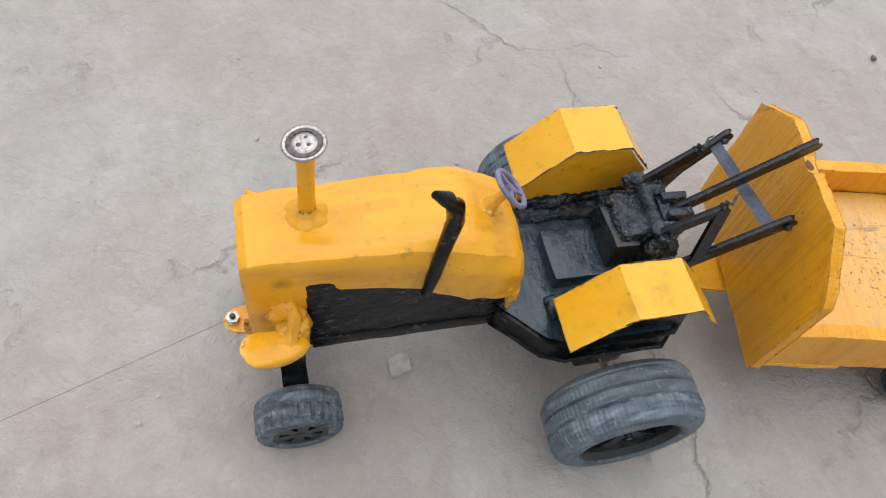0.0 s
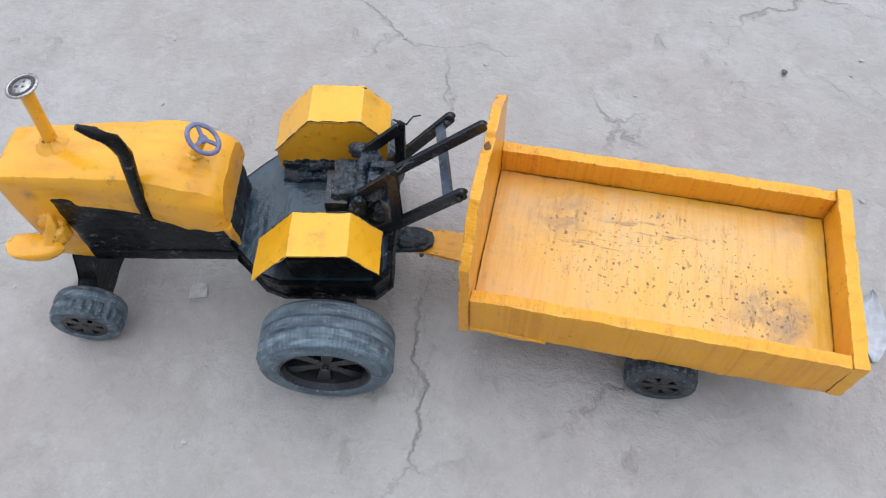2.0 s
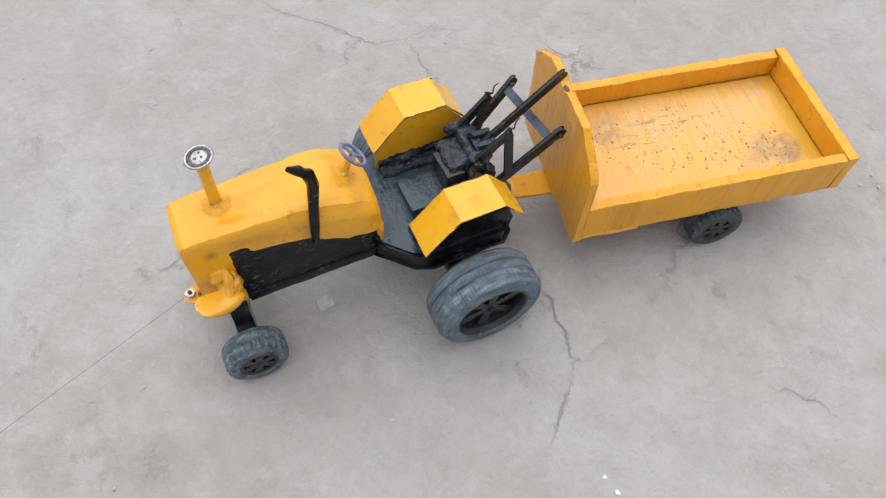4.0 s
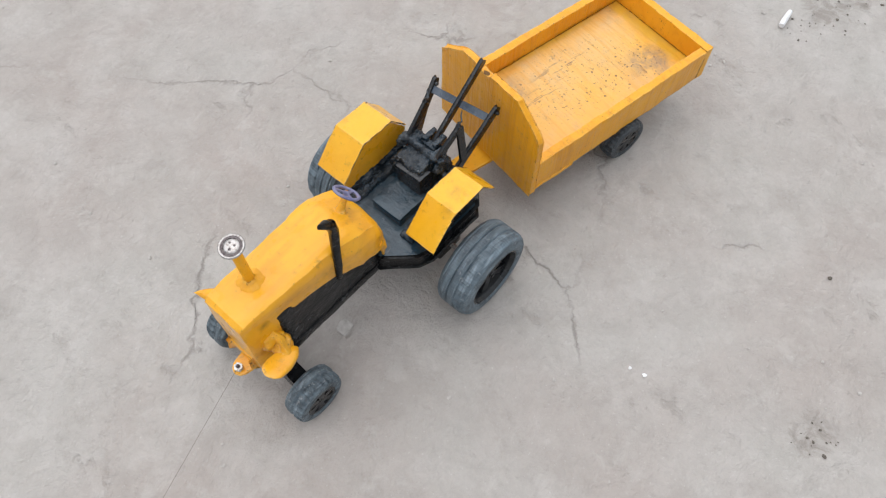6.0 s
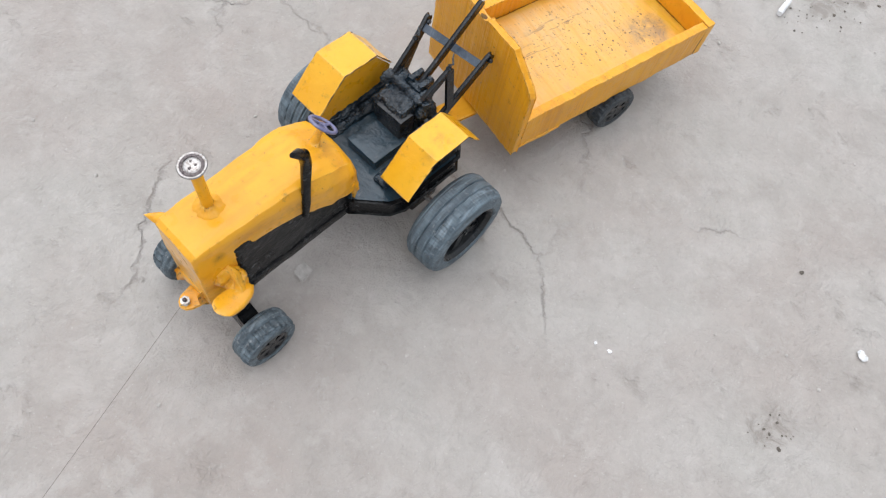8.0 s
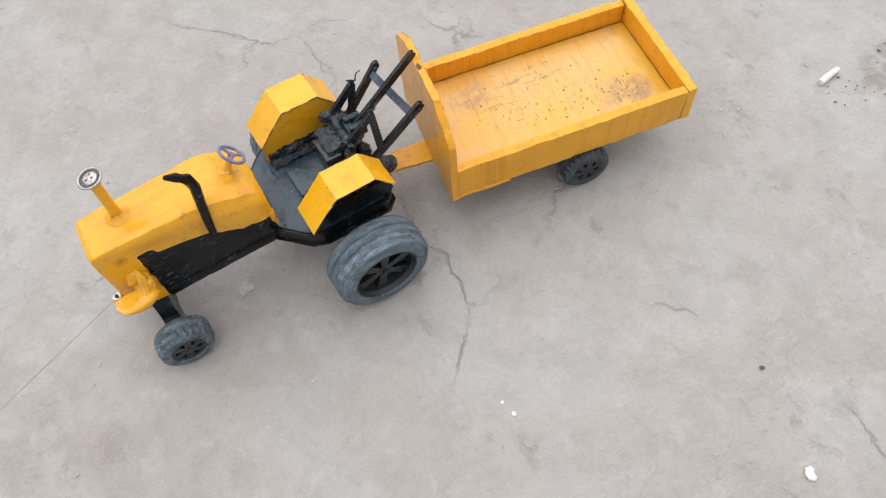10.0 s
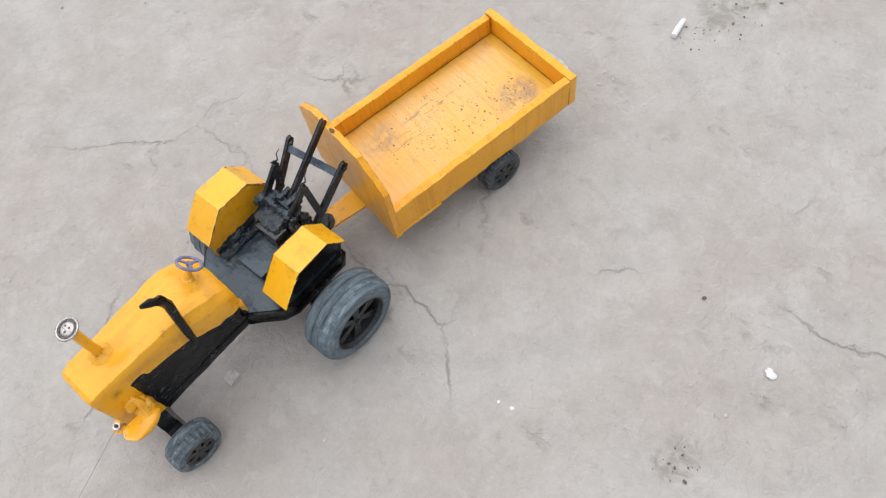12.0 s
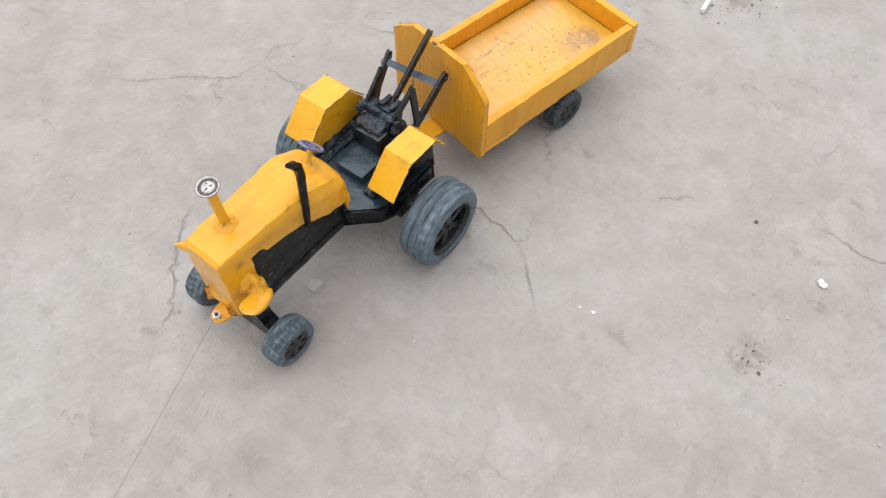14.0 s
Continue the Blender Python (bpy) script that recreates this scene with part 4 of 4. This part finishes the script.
def build_front():
    # front axle beam and uprights
    bm = bmesh.new()
    prism(bm, [(-3.2, 1.55), (-3.25, 2.75), (-2.55, 3.15), (-1.6, 4.5), (1.3, 4.5), (2.0, 3.2), (2.7, 2.7), (2.7, 1.55)], "x", -13.55, -12.5)
    soften(bm, 0.12, 2)
    cut_fine(bm, 0.6)
    uneven(bm, 0.06, 1.2, 40)
    part("front_axle", bm, BLACK, tractor, "black front axle beam")
    bm = bmesh.new()
    tube(bm, [(-13.05, -4.6, 2.1), (-13.05, 4.0, 2.1)], 0.14, 12)
    part("front_spindle", bm, AXLE_METAL, tractor)
    bm = bmesh.new()
    tube(bm, [(0, -7.6, 3.55), (0, 6.3, 3.55)], 0.17, 12)
    part("rear_spindle", bm, AXLE_METAL, tractor, "bare steel rear axle rod")
    # headlights: half-egg shells, bluntly closed in front, bedded in lumps of painted glue
    for s, root, tip, size in ((-1, (-12.3, -3.1, 7.0), (-14.3, -3.2, 7.3), 0.7), (1, (-12.9, 1.5, 7.75), (-14.0, 3.35, 8.0), 0.68)):
        bm = bmesh.new()
        root, tip = Vector(root), Vector(tip)
        long = (tip - root).length
        prof = [(0.001, long + 0.1), (0.5 * size, long + 0.08), (0.85 * size, long + 0.02), (0.97 * size, long - 0.08)]
        for k in range(1, 12):
            q = k / 11
            prof.append((size * (1 - q ** 2.4) ** 0.6 + 0.001, (long - 0.12) * (1 - q)))
        if s > 0:  # this one runs out to a point
            prof = [(0.001, long + 0.15)] + [(size * (k / 9) ** 0.55, long * (1 - k / 9)) for k in range(1, 10)] + [(0.001, -0.1)]
        lathe(bm, prof, 30, (0, 0, 0), closed=False)
        for v in bm.verts:
            v.co.y += 0.85 * v.co.z * v.co.y / long
        axis = (tip - root).normalized()
        side = axis.cross(Vector((0, 0, 1))).normalized()
        m = Matrix.Translation(root) @ Matrix((side, axis, side.cross(axis))).transposed().to_4x4()
        bmesh.ops.transform(bm, matrix=m, verts=bm.verts)
        if s < 0:
            for v in bm.verts:
                v.co.z = min(v.co.z, 7.32 + 0.25 * (v.co.z - 7.32) - 0.12 * (v.co.x + 13.2))
        uneven(bm, 0.09, 0.9, 41)
        uneven(bm, 0.03, 3.0, 45)
        lamp = part("headlight", bm, YELLOW, tractor, "blunt yellow headlight shell")
        bm = bmesh.new()
        mid = root.lerp(tip, 0.35)
        foot = Vector((-12.7, YC + s * 1.5, 8.3 if s < 0 else 7.9))
        for b0, b1, r in ((mid, foot, 0.27), (mid + Vector((-0.3, 0, -0.1)), foot + Vector((-0.3, 0, -1.1)), 0.34)):
            tube(bm, [b0.lerp(b1, k / 12) for k in range(13)], [r * (1 + 0.12 * math.sin(k * 1.1 + r * 20)) for k in range(13)], 16)
        for c, d in (((-13.0, YC + s * 1.75, 7.3), (0.75, 0.5, 0.95)), ((-12.75, YC + s * 2.2, 7.2), (0.6, 0.6, 0.5))):
            bmesh.ops.create_icosphere(bm, subdivisions=4, radius=1.0, matrix=Matrix.Translation(c) @ Matrix.Diagonal((*d, 1)))
        uneven(bm, 0.16, 1.3, 42)
        uneven(bm, 0.12, 3.2, 46)
        uneven(bm, 0.05, 7.0, 44)
        part("glue_lump", bm, YELLOW, lamp, "wrinkled yellow-painted glue")
    # lumpy chin under the bonnet's front
    bm = bmesh.new()
    prism(bm, [(-13.0, 4.2), (-14.1, 4.25), (-14.45, 4.7), (-14.4, 5.6), (-13.0, 6.2)], "y", -1.15, 0.9)
    soften(bm, 0.32, 4)
    cut_fine(bm, 0.25)
    uneven(bm, 0.07, 1.2, 47)
    uneven(bm, 0.04, 3.5, 48)
    part("chin", bm, YELLOW, tractor)
    # tow tongue with its nut
    bm = bmesh.new()
    prism(bm, [(-13.2, -1.05), (-14.7, -0.88), (-15.15, -0.78), (-15.42, -0.6), (-15.52, -0.32), (-15.42, -0.04), (-15.15, 0.14), (-14.7, 0.22), (-13.2, 0.55)], "z", 4.1, 4.35)
    box(bm, -13.9, -13.0, -0.9, 0.5, 4.1, 5.1)
    soften(bm, 0.06, 2)
    cut_fine(bm, 0.7)
    uneven(bm, 0.05, 1.5, 43)
    tongue = part("tow_tongue", bm, YELLOW, tractor, "yellow tow tongue")
    bm = bmesh.new()
    hexa = [(-15.18 + 0.22 * math.cos(a), -0.32 + 0.22 * math.sin(a)) for a in (math.pi / 3 * k for k in range(6))]
    prism(bm, hexa, "z", 4.35, 4.63)
    soften(bm, 0.05, 1)
    lathe_at = [(0.001, 0.0), (0.12, 0.0), (0.12, 0.18), (0.08, 0.22), (0.001, 0.23)]
    b2 = bmesh.new()
    lathe(b2, lathe_at, 14, (0, 0, 0), closed=False)
    bmesh.ops.transform(b2, matrix=Matrix.Translation((-15.18, -0.32, 4.55)) @ Matrix.Rotation(radians(90), 4, "X"), verts=b2.verts)
    nut = part("nut", bm, AXLE_METAL, tongue, "small dull steel nut", smooth=False)
    part("bolt", b2, DARK_RING, nut)


build_front()
wheel(tractor, "rear_wheel", (0.0, -7.95, 3.55), 3.25, 2.6, -1, 2.2, 0.2, 0.1, TYRE, 3, "large dusty grey-blue rear wheel with black spoked rim")
wheel(tractor, "rear_wheel", (0.0, 6.75, 3.55), 3.25, 2.6, 1, 2.2, 0.2, 0.1, TYRE, 3, "large dusty grey-blue rear wheel with black spoked rim")
wheel(tractor, "front_wheel", (-13.05, -4.85, 2.1), 1.8, 1.65, -1, 1.12, 0.05, 0.17, TYRE_FRONT, 2, "small dusty grey-blue front wheel with black rim")
wheel(tractor, "front_wheel", (-13.05, 4.2, 2.1), 1.8, 1.65, 1, 1.12, 0.05, 0.17, TYRE_FRONT, 2, "small dusty grey-blue front wheel with black rim")

# ---------------------------------------------------------------- trailer
HITCH = (4.86, -0.98, 0.0)
trailer = thing("toy_trailer", "yellow-painted wooden toy tipping trailer with a worn tray", "toy trailer", (0, 0, 0))
trailer.matrix_world = Matrix.Translation(Vector(HITCH) * CM) @ Matrix.Rotation(radians(TRAILER_TURN), 4, "Z") @ Matrix.Translation(-Vector(HITCH) * CM)
Y0, Y1 = -5.15, 4.4
YM = (Y0 + Y1) / 2


def board(name, bm, mat, label="", seed=0, edge=0.06, parent=None):
    soften(bm, edge, 2, 40)
    cut_fine(bm, 0.45)
    uneven(bm, 0.04, 0.7, seed)
    uneven(bm, 0.045, 2.4, seed + 1)
    uneven(bm, 0.015, 6.0, seed + 2)
    return part(name, bm, mat, parent or trailer, label, smooth=False)


def build_trailer():
    bm = bmesh.new()
    prism(bm, [(Y0 - 0.14, 3.8), (Y0 - 0.14, 9.5), (Y0 + 0.35, 10.05), (YM - 2.6, 11.5), (-0.45, 11.44), (-0.2, 11.22), (0.25, 11.16), (0.6, 11.26), (0.8, 11.45), (YM + 2.7, 11.45), (Y1 + 0.08, 10.05), (Y1 + 0.08, 3.8)], "x", 7.2, 7.66)
    board("headboard", bm, YELLOW_UPRIGHT, "tall yellow headboard with cut-off top corners", 50)
    bm = bmesh.new()
    box(bm, 7.67, 24.1, Y0, Y0 + 0.62, 3.95, 6.8)
    board("side_board", bm, YELLOW_SAWN, "low yellow wooden side board", 52)
    bm = bmesh.new()
    box(bm, 7.67, 24.1, Y1 - 0.62, Y1, 3.95, 6.8)
    board("side_board", bm, YELLOW_SAWN, "low yellow wooden side board", 54)
    bm = bmesh.new()
    box(bm, 24.11, 24.75, Y0 - 0.03, Y1 + 0.06, 4.05, 6.93)
    board("tailboard", bm, YELLOW_WOOD, "low yellow wooden tailboard", 56)
    bm = bmesh.new()
    box(bm, 7.7, 24.05, Y0 + 0.66, Y1 - 0.69, 4.45, 5.25)
    board("tray_floor", bm, TRAY, "rubbed yellow tray floor with dark pits", 58, 0.03)
    rnd = random.Random(77)
    inner0, inner1 = Y0 + 0.66, Y1 - 0.66
    seams = [((7.75, inner1, 5.27), (24.0, inner1, 5.27)), ((24.08, inner0, 5.27), (24.08, inner1, 5.27)), ((7.75, inner0, 5.27), (24.0, inner0, 5.27)), ((7.7, inner0, 5.25), (7.7, inner1, 5.25)),
             ((7.67, inner1, 5.25), (7.67, inner1, 6.8)), ((24.1, inner1, 5.25), (24.1, inner1, 6.85)), ((24.1, inner0, 5.25), (24.1, inner0, 6.85)),
             ((7.67, Y0 - 0.01, 4.0), (7.67, Y0 - 0.01, 6.8)), ((24.1, Y0 - 0.01, 4.1), (24.1, Y0 - 0.01, 6.8)), ((24.1, Y0, 6.82), (24.1, Y0 + 0.6, 6.82)), ((24.1, Y1 - 0.6, 6.82), (24.1, Y1, 6.82))]
    for a, b in seams:
        bm = bmesh.new()
        a, b = Vector(a), Vector(b)
        n = max(6, int((b - a).length * 5))
        tube(bm, [a.lerp(b, k / n) + Vector((rnd.uniform(-0.015, 0.015), rnd.uniform(-0.015, 0.015), 0)) for k in range(n + 1)],
             [rnd.uniform(0.006, 0.026) for _ in range(n + 1)], 6)
        part("grimy_seam", bm, GRIME, trailer)
    bm = bmesh.new()
    box(bm, 7.72, 11.4, Y0 - 0.05, Y0 + 0.3, 3.8, 4.06)
    board("repair_strip", bm, YELLOW_WOOD, "thin yellow strip let into the foot of the side", 66, 0.03)
    bm = bmesh.new()
    bmesh.ops.create_icosphere(bm, subdivisions=3, radius=1.0, matrix=Matrix.Translation((7.43, 0.2, 11.17)) @ Matrix.Diagonal((0.2, 0.36, 0.06, 1)))
    uneven(bm, 0.05, 3.0, 67)
    part("knot", bm, GRIME, trailer, "brown bare wood in the bitten top edge")
    bm = bmesh.new()
    prism(bm, [(3.75, -0.8), (4.0, -0.86), (7.0, -1.05), (12.0, -1.1), (12.0, 0.7), (7.0, 0.65), (4.0, 0.46), (3.75, 0.4)], "z", 3.06, 3.3)
    board("drawbar", bm, YELLOW_WOOD, "flat yellow drawbar", 60)
    bm = bmesh.new()
    box(bm, 8.5, 22.5, -1.5, 1.0, 3.32, 4.44)
    board("chassis_beam", bm, WOOD_RAW, "brown-stained beam under the tray", 62)
    bm = bmesh.new()
    box(bm, 16.2, 18.3, Y0 + 1.6, Y1 - 1.6, 1.2, 3.31)
    board("axle_block", bm, WOOD_RAW, "brown-stained axle block", 64)
    bm = bmesh.new()
    tube(bm, [(17.2, Y0 + 0.1, 2.05), (17.2, Y1 - 0.1, 2.05)], 0.14, 12)
    part("axle_rod", bm, AXLE_METAL, trailer)
    wheel(trailer, "trailer_wheel", (17.2, -5.5, 2.05), 1.75, 1.4, -1, 1.1, 0.05, 0.1, TYRE_DARK, 2, "small dark grey trailer wheel with black rim")
    wheel(trailer, "trailer_wheel", (17.2, 4.7, 2.05), 1.75, 1.4, 1, 1.1, 0.05, 0.1, TYRE_DARK, 2, "small dark grey trailer wheel with black rim")


build_trailer()


# ---------------------------------------------------------------- string and litter
def build_string():
    bm = bmesh.new()
    start, pts = Vector((-15.4, -0.34, 4.45)), []
    for k in range(25):
        q = k / 24
        p = start + Vector((-44, -13, -4.15)) * q
        p.z = max(GROUND_Z + 0.04, p.z - 0.25 * math.sin(math.pi * q))
        pts.append(p)
    pts += [Vector((-61, -13.6, GROUND_Z + 0.03)), Vector((-63, -13.2, GROUND_Z + 0.03))]
    tube(bm, pts, 0.016, 6)
    ob = part("tow_string", bm, THREAD)
    tagged(ob, "thin brown tow string tied to the tractor's nut", "string")


build_string()


def build_grit():
    """Loose crumbs and pebbles strewn about."""
    rnd = random.Random(11)
    bm = bmesh.new()
    for _ in range(320):
        x, y = rnd.uniform(-55, 60), rnd.uniform(-48, 55)
        s = rnd.choice((0.05, 0.06, 0.08, 0.1, 0.14))
        m = Matrix.Translation((x, y, GROUND_Z + s * 0.2)) @ Matrix.Rotation(rnd.uniform(0, 6), 4, "Z") @ Matrix.Diagonal((s * rnd.uniform(0.8, 1.6), s, s * 0.45, 1))
        bmesh.ops.create_icosphere(bm, subdivisions=1, radius=1.0, matrix=m)
    uneven(bm, 0.02, 6.0, 70)
    tagged(part("grit", bm, STONE), "tiny grey crumbs strewn on the ground", "grit", kind="stuff")


build_grit()

LEAF_SKIN = flat_stuff("withered_pale_leaf", (0.42, 0.43, 0.45), (0.66, 0.69, 0.76), 90, 0.4)
PAPER = flat_stuff("white_scrap", (0.70, 0.70, 0.70), (0.84, 0.84, 0.85), 200, 0.6)
CLOD = flat_stuff("dark_soil", (0.085, 0.072, 0.06), (0.19, 0.165, 0.14), 220, 0.9)


def lay(bm, x, y, turn):
    """Sets a small thing, drawn about the origin with its foot at z = 0, down on the ground."""
    bmesh.ops.transform(bm, matrix=Matrix.Translation((x, y, GROUND_Z)) @ Matrix.Rotation(turn, 4, "Z"), verts=bm.verts)


def build_leaf():
    """A withered leaf, cupped along its length, with curled edges and a raised tip."""
    bm = bmesh.new()
    n, m = 26, 10
    for side in (0.0, -0.05):
        grid = []
        for i in range(n + 1):
            q = i / n
            half = 1.05 * math.sin(math.pi * min(1.0, q * 0.97 + 0.03)) ** 0.75 * (1 - 0.25 * q)
            row = []
            for j in range(m + 1):
                u = 2 * j / m - 1
                fold = 0.07 * math.sin(7 * u + 9 * q)
                row.append(bm.verts.new((5.8 * (q - 0.5), half * u + 0.25 * math.sin(2.4 * q), 0.1 + 0.42 * half * u * u + 0.5 * q ** 4 + fold + side)))
            grid.append(row)
        for i in range(n):
            for j in range(m):
                bm.faces.new((grid[i][j], grid[i + 1][j], grid[i + 1][j + 1], grid[i][j + 1]))
    uneven(bm, 0.08, 1.6, 120)
    low = min(v.co.z for v in bm.verts)
    for v in bm.verts:
        v.co.z -= low
    bmesh.ops.scale(bm, vec=(0.72, 0.8, 0.8), verts=bm.verts)
    lay(bm, 28.4, -3.6, radians(75))
    tagged(part("dry_leaf", bm, LEAF_SKIN), "withered pale blue-white leaf curled on the ground", "leaf")


def build_scrap(x, y, size, seed):
    """A crumpled flake of white paper."""
    bm = bmesh.new()
    bmesh.ops.create_icosphere(bm, subdivisions=3, radius=1.0, matrix=Matrix.Diagonal((size, size * 0.75, size * 0.35, 1)))
    uneven(bm, size * 0.45, 1.4 / size, seed)
    uneven(bm, size * 0.2, 3.5 / size, seed + 1)
    low = min(v.co.z for v in bm.verts)
    for v in bm.verts:
        v.co.z -= low + size * 0.1
    lay(bm, x, y, seed)
    tagged(part("paper_scrap", bm, PAPER, smooth=False), "crumpled white paper scrap on the ground", "litter", group="paper scraps")


def build_clod(x, y, size, seed, flat=0.6):
    bm = bmesh.new()
    bmesh.ops.create_icosphere(bm, subdivisions=2, radius=1.0, matrix=Matrix.Diagonal((size * 1.25, size, size * flat, 1)))
    uneven(bm, size * 0.35, 1.2 / size, seed)
    low = min(v.co.z for v in bm.verts)
    for v in bm.verts:
        v.co.z -= low + size * 0.12
    lay(bm, x, y, seed * 1.3)
    tagged(part("soil_clod", bm, CLOD, smooth=False), "small dark clod of dry soil", "clod", group="soil clods")


def build_stub():
    bm = bmesh.new()
    tube(bm, [(-1.0, 0, 0.27), (-0.3, 0.02, 0.26), (0.4, 0, 0.27), (1.0, -0.06, 0.28)], [0.24, 0.27, 0.26, 0.22], 14)
    uneven(bm, 0.05, 1.8, 131)
    lay(bm, 37.5, -10.2, radians(8))
    tagged(part("paper_stub", bm, PAPER), "rolled white paper stub on the ground", "litter")


def build_chip():
    bm = bmesh.new()
    prism(bm, [(-0.45, -0.4), (0.42, -0.36), (0.48, 0.3), (0.1, 0.42), (-0.4, 0.36)], "z", -0.05, 0.12)
    soften(bm, 0.05, 2)
    cut_fine(bm, 0.25)
    uneven(bm, 0.05, 2.0, 132)
    lay(bm, -8.3, -1.7, 0.1)
    tagged(part("cement_chip", bm, STONE), "thin flat chip of grey cement", "stone chip")


build_leaf()
for spot_x, spot_y, spot_size, spot_seed in ((14.7, -31.0, 0.36, 1), (2.1, -17.9, 0.12, 3), (2.3, -18.9, 0.14, 5)):
    build_scrap(spot_x, spot_y, spot_size, spot_seed)
for spot_x, spot_y, spot_size, spot_seed in ((16.9, -24.8, 0.14, 2), (28.2, 15.4, 0.2, 6), (50.0, -16.5, 0.4, 14)):
    build_clod(spot_x, spot_y, spot_size, spot_seed)
build_stub()
build_chip()


def build_crumbs():
    """Crumbled soil where the skim of cement has broken up."""
    rnd = random.Random(19)
    bm = bmesh.new()
    for cx, cy, rx, ry, count in ((6.1, -29.1, 2.2, 1.5, 14), (43.0, -12.5, 7.0, 4.0, 60)):
        for _ in range(count):
            a, d = rnd.uniform(0, 6.28), rnd.random() ** 0.6
            size = rnd.choice((0.04, 0.05, 0.06, 0.09, 0.13))
            m = Matrix.Translation((cx + rx * d * math.cos(a), cy + ry * d * math.sin(a), GROUND_Z + size * 0.15)) @ Matrix.Rotation(a, 4, "Z") @ Matrix.Diagonal((size * 1.5, size, size * 0.6, 1))
            bmesh.ops.create_icosphere(bm, subdivisions=1, radius=1.0, matrix=m)
    uneven(bm, 0.03, 5.0, 140)
    tagged(part("soil_crumbs", bm, CLOD), "dark soil crumbs on the broken cement", "crumbs", kind="stuff")


build_crumbs()
